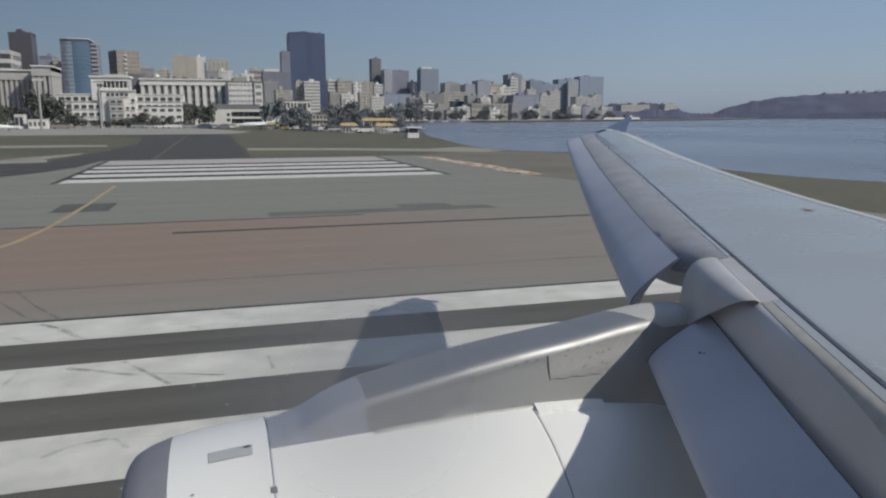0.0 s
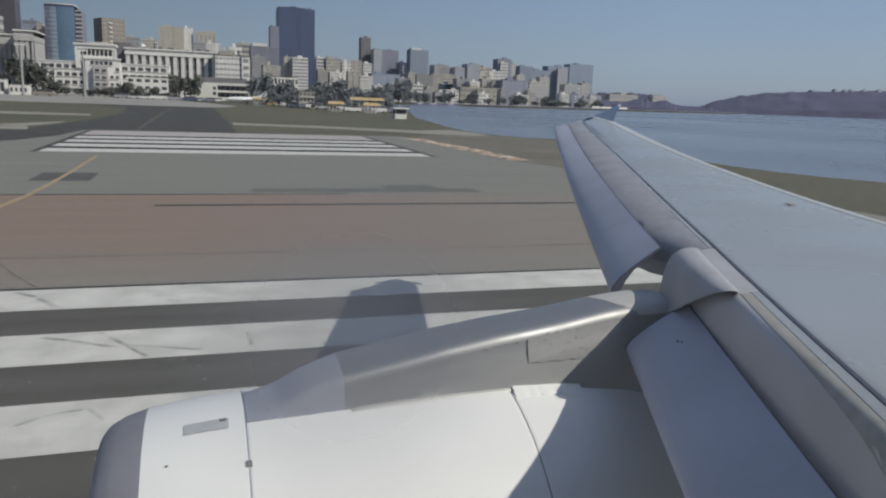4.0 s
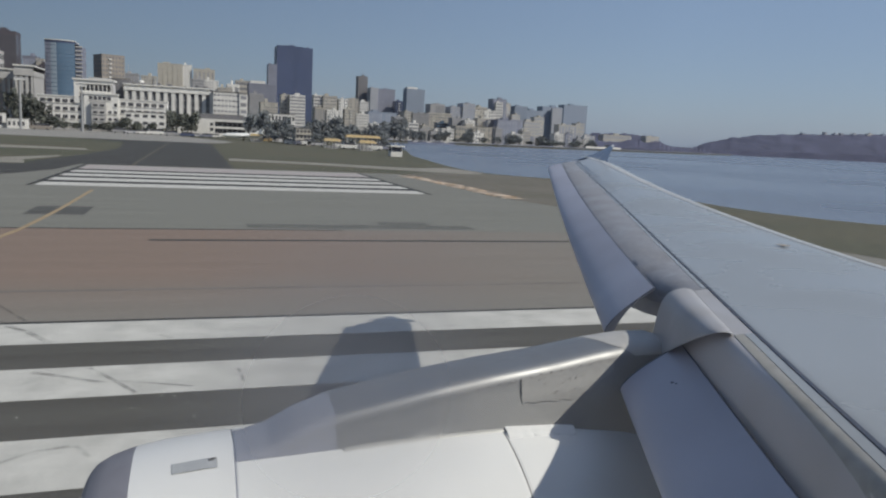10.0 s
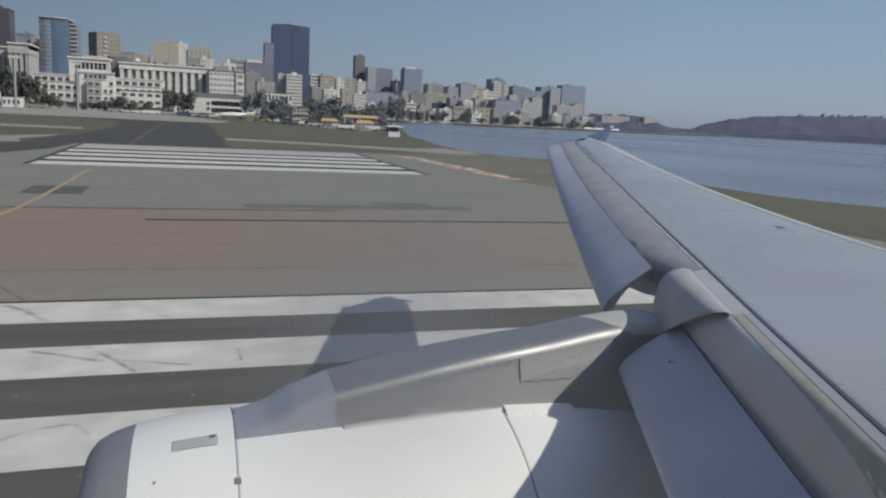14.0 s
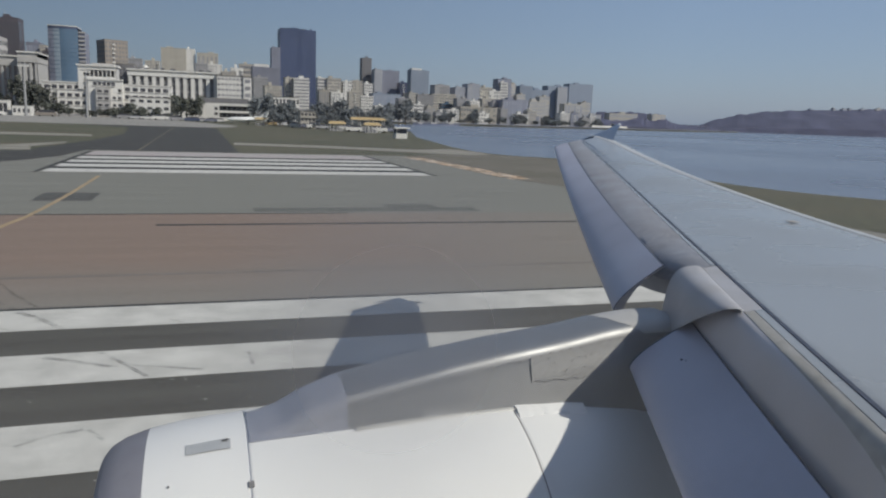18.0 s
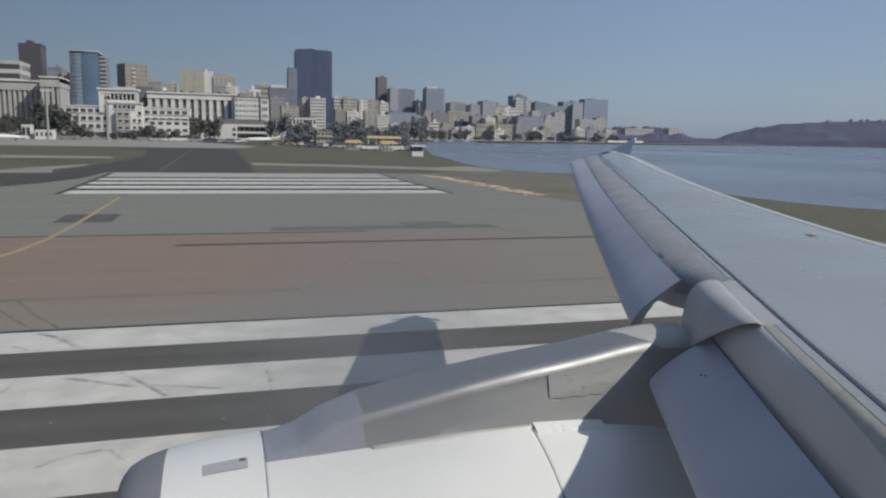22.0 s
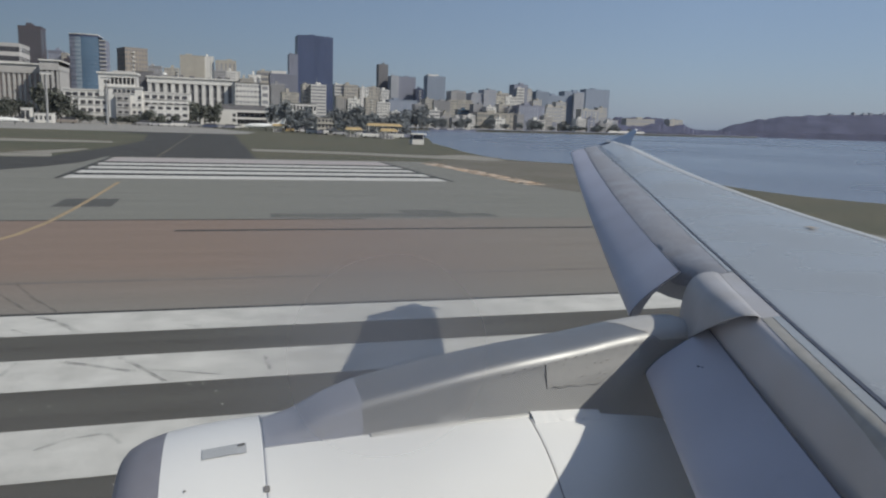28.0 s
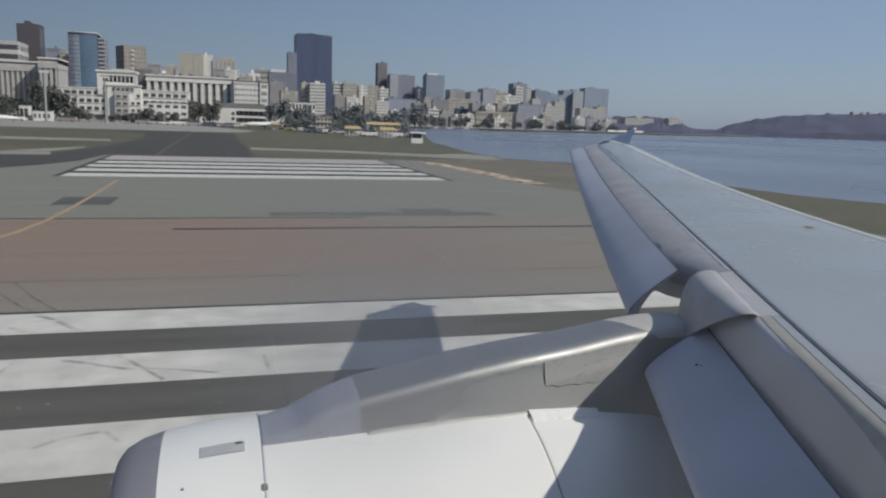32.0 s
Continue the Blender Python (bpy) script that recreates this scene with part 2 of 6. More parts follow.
def worn_paint():
    """Shoulder paint that has flaked away in patches."""
    m = mat("flaking_edge_paint", (0.66, 0.60, 0.53), 0.85, vary=0.5, scale=0.7, tint=(0.50, 0.31, 0.15), fine=0.2, fscale=4)
    nt = m.node_tree
    tc = nt.nodes.new("ShaderNodeTexCoord")
    n = nt.nodes.new("ShaderNodeTexNoise")
    n.inputs["Scale"].default_value, n.inputs["Detail"].default_value = 0.9, 5.0
    nt.links.new(tc.outputs["Object"], n.inputs["Vector"])
    r = nt.nodes.new("ShaderNodeMapRange")
    r.inputs[1].default_value, r.inputs[2].default_value = 0.42, 0.56
    r.inputs[3].default_value, r.inputs[4].default_value = 0.15, 1.0
    nt.links.new(n.outputs["Fac"], r.inputs[0])
    nt.links.new(r.outputs[0], nt.nodes["Principled BSDF"].inputs["Alpha"])
    return m


M["edge_paint"] = worn_paint()


def red_pavement():
    m = mat("red_pavement", (0.212, 0.205, 0.182), 0.88, vary=0.07, scale=0.9, fine=0.07, fscale=12, bump=0.1, bscale=40, stretch=0.06)
    nt = m.node_tree
    b = nt.nodes["Principled BSDF"]
    old = b.inputs["Base Color"].links[0].from_socket
    tc = nt.nodes.new("ShaderNodeTexCoord")
    sep = nt.nodes.new("ShaderNodeSeparateXYZ")
    nt.links.new(tc.outputs["Object"], sep.inputs[0])
    n = nt.nodes.new("ShaderNodeTexNoise")
    n.inputs["Scale"].default_value = 0.12
    nt.links.new(tc.outputs["Object"], n.inputs["Vector"])
    add = nt.nodes.new("ShaderNodeMath")
    add.operation = 'MULTIPLY_ADD'
    add.inputs[1].default_value = 14.0
    nt.links.new(n.outputs["Fac"], add.inputs[0])
    nt.links.new(sep.outputs[0], add.inputs[2])
    mr = nt.nodes.new("ShaderNodeMapRange")
    mr.inputs[1].default_value, mr.inputs[2].default_value = 8.0, 29.0
    nt.links.new(add.outputs[0], mr.inputs[0])
    # the red wash lies in a band across the apron and ends before the runway edge
    band = nt.nodes.new("ShaderNodeMapRange")
    band.inputs[1].default_value, band.inputs[2].default_value = 18.0, 25.5
    nt.links.new(sep.outputs[1], band.inputs[0])
    inv = nt.nodes.new("ShaderNodeMath")
    inv.operation = 'SUBTRACT'
    inv.inputs[0].default_value = 1.0
    nt.links.new(mr.outputs[0], inv.inputs[1])
    fac = nt.nodes.new("ShaderNodeMath")
    fac.operation = 'MULTIPLY'
    nt.links.new(inv.outputs[0], fac.inputs[0])
    nt.links.new(band.outputs[0], fac.inputs[1])
    x = nt.nodes.new("ShaderNodeMix")
    x.data_type, x.blend_type = 'RGBA', 'MULTIPLY'
    x.inputs[7].default_value = (1.08, 0.835, 0.745, 1)
    nt.links.new(fac.outputs[0], x.inputs[0])
    nt.links.new(old, x.inputs[6])
    nt.links.new(x.outputs[2], b.inputs["Base Color"])
    return m


M["red"] = red_pavement()
M["grey"] = mat("grey_pavement", (0.200, 0.200, 0.175), 0.88, vary=0.10, scale=0.7, fine=0.07, fscale=10, bump=0.1, bscale=40, stretch=0.06)


def water_material():
    m = mat("bay_water", (0.145, 0.162, 0.21), 0.25, vary=0.2, scale=0.01, fine=0.1, fscale=0.05)
    nt = m.node_tree
    b = nt.nodes["Principled BSDF"]
    tc = nt.nodes.new("ShaderNodeTexCoord")
    n = nt.nodes.new("ShaderNodeTexNoise")
    n.inputs["Scale"].default_value, n.inputs["Detail"].default_value = 0.6, 5.0
    nt.links.new(tc.outputs["Object"], n.inputs["Vector"])
    bp = nt.nodes.new("ShaderNodeBump")
    bp.inputs["Strength"].default_value, bp.inputs["Distance"].default_value = 0.4, 0.4
    nt.links.new(n.outputs["Fac"], bp.inputs["Height"])
    nt.links.new(bp.outputs[0], b.inputs["Normal"])
    return m


M["water"] = water_material()


# ---------------------------------------------------------------- mesh helpers
def mesh_of(name, verts, faces, material, smooth=False):
    me = bpy.data.meshes.new(name)
    me.from_pydata([tuple(v) for v in verts], [], faces)
    if material:
        me.materials.append(material)
    if smooth:
        me.shade_smooth()
        me.set_sharp_from_angle(angle=radians(50))
    return me


def raw(name, verts, faces, material, parent=None, label="", smooth=False):
    ob = new(name, mesh_of(name, verts, faces, material, smooth))
    if parent:
        ob.parent = parent
    return tagged(ob, label)


def part(name, bm, material, parent=None, label="", smooth=False):
    bmesh.ops.recalc_face_normals(bm, faces=bm.faces)
    me = bpy.data.meshes.new(name)
    bm.to_mesh(me)
    bm.free()
    me.materials.append(material)
    if smooth:
        me.shade_smooth()
    ob = new(name, me)
    if parent:
        ob.parent = parent
    return tagged(ob, label)


def box_data(x0, x1, y0, y1, z0, z1):
    v = [(x, y, z) for z in (z0, z1) for y in (y0, y1) for x in (x0, x1)]
    return v, [(0, 2, 3, 1), (4, 5, 7, 6), (0, 1, 5, 4), (2, 6, 7, 3), (0, 4, 6, 2), (1, 3, 7, 5)]


def boxes(name, items, material, parent=None, label=""):
    V, F = [], []
    for it in items:
        v, f = box_data(*it)
        n = len(V)
        V += v
        F += [tuple(i + n for i in q) for q in f]
    return raw(name, V, F, material, parent, label)


def bevel_box(x0, x1, y0, y1, z0, z1, w=0.02, seg=2):
    bm = bmesh.new()
    v, f = box_data(x0, x1, y0, y1, z0, z1)
    vs = [bm.verts.new(p) for p in v]
    for q in f:
        bm.faces.new([vs[i] for i in q])
    bmesh.ops.bevel(bm, geom=bm.edges[:], offset=w, segments=seg, affect='EDGES')
    return bm


def grid_mesh(rows, closed_u=False, cap=False):
    """Faces over rows of points; closed_u joins the last point of a row to its first."""
    n = len(rows[0])
    V = [p for r in rows for p in r]
    F = []
    for i in range(len(rows) - 1):
        for j in range(n if closed_u else n - 1):
            k = (j + 1) % n
            F.append((i * n + j, i * n + k, (i + 1) * n + k, (i + 1) * n + j))
    if cap:
        k = len(V)
        V = V + list(rows[0]) + list(rows[-1])
        F.append(tuple(range(k, k + n))[::-1])
        F.append(tuple(range(k + n, k + 2 * n)))
    return V, F


def thing(name, x, y, z, label, category, group="", kind=""):
    ob = new(name)
    ob.location = (x, y, z)
    return tagged(ob, label, category, group, kind)


def slab(name, outline, z0, z1, material, label="", category="", kind="structure", parent=None):
    n = len(outline)
    V = [(x, y, z0) for x, y in outline] + [(x, y, z1) for x, y in outline]
    F = [tuple(range(n, 2 * n)), tuple(range(n))[::-1]] + [(i, (i + 1) % n, n + (i + 1) % n, n + i) for i in range(n)]
    ob = raw(name, V, F, material, parent, label)
    return tagged(ob, label, category, "", kind)


def rect(x0, x1, y0, y1):
    return [(x0, y0), (x1, y0), (x1, y1), (x0, y1)]


# ---------------------------------------------------------------- ground and water
SHORE = [(400, -600), (160, -60), (105, 16), (72, 32), (54, 39), (48.6, 42.9), (46.6, 46), (45.2, 50), (44.8, 55), (46, 66), (49, 78), (50.5, 87), (47.0, 93.6), (43.2, 97.2), (40.6, 102.5), (40.4, 112), (42.2, 128), (46.5, 152), (51.5, 182), (67, 244), (80, 330), (110, 480), (170, 730), (330, 800), (480, 900), (720, 1020), (1050, 1290), (1120, 1420), (1125, 1600), (900, 4300)]
land = [(-4500, -4500), (900, -4500)] + SHORE + [(-4500, 4500)]
slab("ground", land, -5.0, 0.0, M["grass"], "dry green-brown grass airfield beside the bay", "ground")
raw("water", [(-400, -4800, -2.0), (4900, -4800, -2.0), (4900, 4900, -2.0), (-400, 4900, -2.0)], [(0, 1, 2, 3)], M["water"])
tagged(bpy.data.objects["water"], "hazy blue-grey bay water with small ripples", "water", "", "structure")
slab("apron", [(-700, 222), (2, 226), (8, 236), (12, 262), (-20, 395), (-700, 420)], -0.3, 0.012, M["apron"], "pale concrete apron before the buildings", "apron")
slab("pavement", [(-400, 19.45), (33, 19.45), (31, 36.7), (-400, 36.7)], -0.3, 0.010, M["red"], "worn grey and reddish taxiway pavement", "pavement")
slab("pavement", [(-400, 36.7), (31, 36.7), (27.5, 48), (24.5, 60), (24.5, 92), (-11, 92), (-22, 88), (-22, 72), (-60, 60), (-400, 50)], -0.3, 0.010, M["grey"], "worn grey taxiway pavement with dark patches", "pavement")
slab("runway", [(-900, -24), (33, -24), (33, 19.45), (-900, 19.45)], -0.3, 0.012, M["asphalt"], "dark grey runway asphalt with tyre marks", "runway")
slab("taxiway", [(-18, 66.5), (-15, 73), (-13, 80), (-12.2, 92), (4.2, 92), (4.0, 215), (1, 226), (-30, 222), (-17, 200), (-13.5, 150), (-15, 118), (-17.5, 96), (-17.5, 89), (-60, 78), (-200, 72), (-200, 56), (-60, 60)], -0.3, 0.018, M["asphalt_dark"], "dark asphalt taxiway leading towards the apron", "taxiway")
slab("bare_soil", [(24.7, 60), (27.3, 48.2), (30.6, 37.2), (36, 40), (40.5, 50), (43, 64), (47, 80), (47.5, 86), (44.5, 93.0), (40.6, 97.0), (36, 99), (29, 97), (25.5, 92.5), (24.6, 90)], -0.3, 0.008, M["soil"], "bare grey-brown soil beside the taxiway", "soil")
slab("path", [(4.6, 114.2), (18.2, 109.8), (30.5, 100.5), (35.5, 98), (39.6, 100.5), (39.9, 108), (38.6, 116), (34.5, 113), (31.5, 110.5), (19.5, 117.3), (4.8, 122)], -0.3, 0.010, M["concrete"], "pale concrete perimeter path", "path")
slab("path", [(-200, 80), (-24, 89), (-17.6, 90.6), (-18.6, 96), (-200, 92)], -0.3, 0.010, M["concrete"], "pale concrete strip in the grass", "path")
slab("path", [(-24, 97.5), (-19.2, 96.6), (-17.0, 108.5), (-17.2, 112.5), (-20, 106)], -0.3, 0.010, M["concrete"], "pale concrete strip in the grass", "path")
slab("path", [(-200, 128), (-34, 134), (-17, 135.5), (-18.2, 143.5), (-38, 146), (-200, 146)], -0.3, 0.010, M["concrete"], "pale concrete strip in the grass", "path")

for k in range(12):
    y1 = 19.27 - 3.6 * k
    slab("threshold_stripe", rect(-18, 13.5, y1 - 1.8, y1), 0.0, 0.017, M["white_line"], "worn white painted threshold bar with tyre marks", "runway marking", "structure")
slab("edge_joint", rect(-300, 33, 19.29, 19.47), 0.0, 0.016, M["tar"], "black joint along the runway edge", "joint")
for k in range(4):
    y0 = 60.9 + 5.4 * k
    slab("far_stripe", rect(-11.2, 18.6, y0, y0 + 3.2), 0.0, 0.018, M["white_line"], "white painted bar of the second threshold", "runway marking")
    slab("far_stripe_border", rect(-11.4, 18.8, y0 + 3.2, y0 + 5.4), 0.0, 0.016, M["tar"], "dark gap beside a painted bar", "runway marking")
slab("far_stripe", rect(-11.2, 18.6, 82.6, 90.4), 0.0, 0.018, M["pink_line"], "wide worn pinkish painted bar", "runway marking")
for x0, x1 in ((-11.75, -11.4), (18.8, 19.15)):
    slab("field_border", rect(x0, x1, 60.6, 90.6), 0.0, 0.020, M["tar"], "black border across the bar ends", "runway marking")
slab("field", [(-18, 60.2), (24, 60.2), (24, 91.5), (-12, 91.5), (-20, 86), (-20, 72)], 0.0, 0.013, M["grey"], "grey pavement round the painted bars", "pavement")
slab("tar_joint", rect(-120, 7, 36.6, 36.85), 0.0, 0.016, M["tar"], "black tar joint in the pavement", "joint")
slab("tar_streak", rect(-1.9, 22, 32.95, 33.35), 0.0, 0.016, M["tar"], "long dark tar seam", "joint")
slab("tar_streak", rect(-40, 30, 22.95, 23.2), 0.0, 0.014, M["seam"], "thin dark seam", "joint")
for r in ((2.4, 14.4, 37.4, 39.0), (9.5, 12.4, 39.0, 40.5), (-8.35, -5.5, 42.1, 46.1)):
    slab("asphalt_patch", rect(*r), 0.0, 0.015, M["patch" if r[0] < 0 else "patch_soft"], "dark asphalt repair patch", "patch")


def ribbon(name, pts, width, z, material, label, category):
    L, R = [], []
    for i, p in enumerate(pts):
        a, b = Vector(pts[max(0, i - 1)]), Vector(pts[min(len(pts) - 1, i + 1)])
        d = (b - a).normalized()
        n = Vector((-d.y, d.x))
        L.append(Vector(p) + n * width / 2)
        R.append(Vector(p) - n * width / 2)
    return slab(name, [tuple(v) for v in L] + [tuple(v) for v in R[::-1]], 0.0, z, material, label, category)


ribbon("taxi_line", [(-6.95, 57.5), (-7.0, 46), (-7.1, 41), (-7.3, 36), (-7.7, 32.5), (-8.6, 29.0), (-10.2, 25.6), (-13, 22.0)], 0.24, 0.022, M["orange_line"], "orange taxiway centre line curving away", "taxiway marking")
ribbon("taxi_line", [(-6.9, 215), (-6.9, 150), (-6.95, 92.5)], 0.22, 0.022, M["faded_line"], "faint orange centre line of the far taxiway", "taxiway marking")
ribbon("edge_line", [(24.6, 89), (25.2, 78), (25.6, 68), (25.9, 58.5)], 2.2, 0.02, M["edge_paint"], "faded orange and white shoulder line", "taxiway marking")


# ---------------------------------------------------------------- buildings
def building(name, label, x0, x1, y, depth, z1, wall, floors, bays, win="window", z0=0.0, ww=0.62, wh=0.55, roofbox=0.0, yaw=0.0, category="building", ledge=0.0, plain=False, crown="", strips=()):
    w = x1 - x0
    if y > 500:
        # fronts of neighbours stand a little apart
        y += abs(x0) * 7.3 % 4.0
    t = thing(name, x0, y, z0, label, category)
    t.rotation_euler = (0, 0, radians(yaw))
    hgt = z1 - z0
    boxes("wall", [(0, w, 0, depth, 0, hgt)], M[wall], t)
    p = min(0.8, hgt * 0.03)
    boxes("roof", [(-0.2, w + 0.2, -0.2, depth + 0.2, hgt, hgt + p)], M["roof" if y < 500 else wall], t)
    if roofbox:
        boxes("roof_house", [(w * 0.3, w * 0.68, depth * 0.25, depth * 0.7, hgt + p, hgt + p + roofbox)], M[wall], t)
    rb = random.Random(round(x0 * 7 + z1 * 13))
    if y > 500 and w > 9 and not yaw:
        # lift house and water tank on the roof
        a = rb.uniform(0.15, 0.55) * w
        q = rb.uniform(1.5, 3.5)
        boxes("lift_house", [(a, a + w * rb.uniform(0.15, 0.3), depth * 0.2, depth * 0.6, hgt + p, hgt + p + q)], M[wall], t)
        if rb.random() < 0.4:
            boxes("aerial", [(a + 0.5, a + 0.75, depth * 0.4, depth * 0.4 + 0.25, hgt + p + q, hgt + p + q + rb.uniform(3, 7))], M["pole"], t)
    for a, b, m in strips:
        boxes("facade_strip", [(w * a, w * b, -0.35, 0.0, hgt * 0.02, hgt * 0.99)], M[m], t)
    if crown:
        boxes("crown", [(w * 0.05, w * 0.6, 0.5, depth * 0.8, hgt + p, hgt + p + 3.0)], M[crown], t)
    if plain:
        # blind front with shallow ribs and one lit stair strip
        n = max(3, bays)
        for k in range(1, n):
            boxes("rib", [(w * k / n - 0.15, w * k / n + 0.15, -0.25, 0.0, hgt * 0.05, hgt * 0.97)], M[wall], t)
        return t
    fh = hgt / floors
    bw = w / bays
    sb = max(1, int(depth / max(bw, 2.5)))
    sw = depth / sb
    near = y < 500 and not plain
    style = rb.choice(("grid", "band", "pier", "grid", "mixed")) if not near and floors > 2 else "grid"
    # hazed walls and far slate towers get glass with haze in its colour
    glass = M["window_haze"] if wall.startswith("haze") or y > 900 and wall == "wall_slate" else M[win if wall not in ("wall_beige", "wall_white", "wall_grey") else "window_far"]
    it = []
    share = {}
    blank = rb.randrange(bays) if style == "mixed" else -1
    for k in range(floors):
        za, zb = fh * (k + (1 - wh) / 2), fh * (k + (1 + wh) / 2)
        if style == "band":
            it.append((bw * 0.15, w - bw * 0.15, -0.03, 0.2, za, zb))
        for i in range(bays if style != "band" else 0):
            c = bw * (i + 0.5)
            if near:
                if not share:
                    v, f = box_data(-bw * ww / 2, bw * ww / 2, -0.05, 0.2, 0, zb - za)
                    share["w"] = mesh_of("window", v, f, M[win])
                o = new("window", share["w"])
                o.parent = t
                o.location = (c, 0, za)
            elif i != blank and rb.random() > 0.07 and (style != "pier" or k == 0):
                up = hgt * 0.96 if style == "pier" else zb
                g = ww * rb.uniform(0.8, 1.1) / 2
                it.append((c - bw * g, c + bw * g, -0.03, 0.2, za, up))
        for i in range(sb if not near else 0):
            c = sw * (i + 0.5)
            if style == "pier" and k == 0:
                it.append((w - 0.2, w + 0.03, c - sw * ww / 2, c + sw * ww / 2, za, hgt * 0.96))
            elif style != "pier" and rb.random() > 0.1:
                it.append((-0.03, 0.2, c - sw * ww / 2, c + sw * ww / 2, za, zb))
                it.append((w - 0.2, w + 0.03, c - sw * ww / 2, c + sw * ww / 2, za, zb))
        if ledge:
            boxes("ledge", [(-ledge, w + ledge, -ledge, 0.0, fh * k - 0.15, fh * k + 0.15)], M[wall], t)
    if style in ("pier", "grid") and not near and rb.random() < 0.35:
        # balconies or sun shades along one bay
        a = bw * rb.randrange(bays)
        for k in range(1, floors):
            it2 = (a + 0.2, a + bw - 0.2, -1.2, 0.0, fh * k - 0.1, fh * k + min(1.0, fh * 0.35))
            boxes("balcony", [it2], M["wall_white" if rb.random() < 0.9 else "wall_grey"], t)
    if it:
        tagged(boxes("glazing", it, glass, t), "", "", "", "stuff")
    return t


def window_grid(t, x0, x1, y, z0, z1, floors, bays, ww, wh, material):
    """Separate windows on a wall that faces -y, sharing one mesh."""
    fh, bw = (z1 - z0) / floors, (x1 - x0) / bays
    v, f = box_data(-bw * ww / 2, bw * ww / 2, -0.04, 0.1, -fh * wh / 2, fh * wh / 2)
    glass = mesh_of("window", v, f, material)
    v, f = box_data(-bw * ww / 2 - 0.15, bw * ww / 2 + 0.15, -0.45, 0.0, -fh * wh / 2 - 0.28, -fh * wh / 2 - 0.02)
    sill = mesh_of("sill", v, f, M["wall_white"])
    for k in range(floors):
        for i in range(bays):
            o = new("window", glass)
            o.parent = t
            o.location = (x0 + bw * (i + 0.5), y, z0 + fh * (k + 0.52))
            q = new("sill", sill)
            q.parent = o


def airport_building(x0, x1, y, h):
    t = thing("airport_building", x0, y, 0, "white four-storey airport building with dark windows and raised centre", "building")
    w = x1 - x0
    white, dark = M["wall_white"], M["window"]
    boxes("wall", [(0, w, 0, 20, 0, h)], white, t)
    boxes("cornice", [(-0.3, w + 0.3, -0.35, 20.3, h, h + 0.5)], white, t)
    window_grid(t, 0.6, 19.5, 0, 0.6, h - 0.2, 4, 6, 0.68, 0.47, dark)
    window_grid(t, 31.5, w - 0.8, 0, 0.6, h - 0.2, 4, 7, 0.68, 0.47, dark)
    # raised centre: white pier, deep loggia and overhanging roof
    boxes("pier", [(15.6, 17.9, -0.9, 12, h - 2.6, 23.2)], white, t)
    boxes("loggia_back", [(17.9, 31.6, 2.2, 12, h, 22.6)], M["wall_taupe"], t)
    boxes("loggia_beam", [(17.9, 32.0, -0.9, 2.2, 21.6, 23.2)], white, t)
    boxes("centre_roof", [(15.0, 33.0, -1.6, 12.4, 23.2, 24.0)], white, t)
    boxes("roof_house", [(21.5, 31.0, 3.0, 10, 24.0, 24.9)], M["wall_pale"], t)
    boxes("end_wall", [(31.6, 32.2, -0.5, 12, h, 23.2)], M["wall_pale"], t)
    boxes("balustrade", [(17.9, 31.6, -0.9, -0.6, h + 2.2, h + 3.3)], white, t)
    for i in range(8):
        a = 18.6 + 12.6 * i / 7
        boxes("column", [(a, a + 0.4, -0.6, -0.2, h + 2.2, 21.6)], white, t)
    # second tier with a band of windows over a projecting bay
    boxes("bay_wall", [(19.8, 34.7, -2.0, 0, 0, 16.9)], white, t)
    boxes("bay_cornice", [(19.5, 35.0, -2.5, 0.1, 16.9, 17.6)], white, t)
    window_grid(t, 21.8, 31.6, -2.0, 13.9, 16.6, 1, 5, 0.82, 0.62, dark)
    window_grid(t, 32.2, 34.6, -2.0, 10.6, 14.2, 1, 1, 0.6, 0.4, dark)
    # this block's shade is put into its greyer plaster
    boxes("front_wall", [(23.2, 29.5, -4.2, -2.0, 0, 13.7)], M["wall_pale"], t)
    window_grid(t, 23.5, 29.2, -4.2, 0.6, 13.4, 4, 2, 0.66, 0.36, dark)
    window_grid(t, 29.7, 34.5, -2.0, 0.6, 10.6, 3, 2, 0.6, 0.38, dark)
    boxes("end_block", [(w, w + 3.2, 2.0, 18, 0, 10.2)], white, t)
    boxes("plinth", [(-0.2, w + 0.2, -0.2, 0, 0, 0.8)], M["wall_grey"], t)
    return t


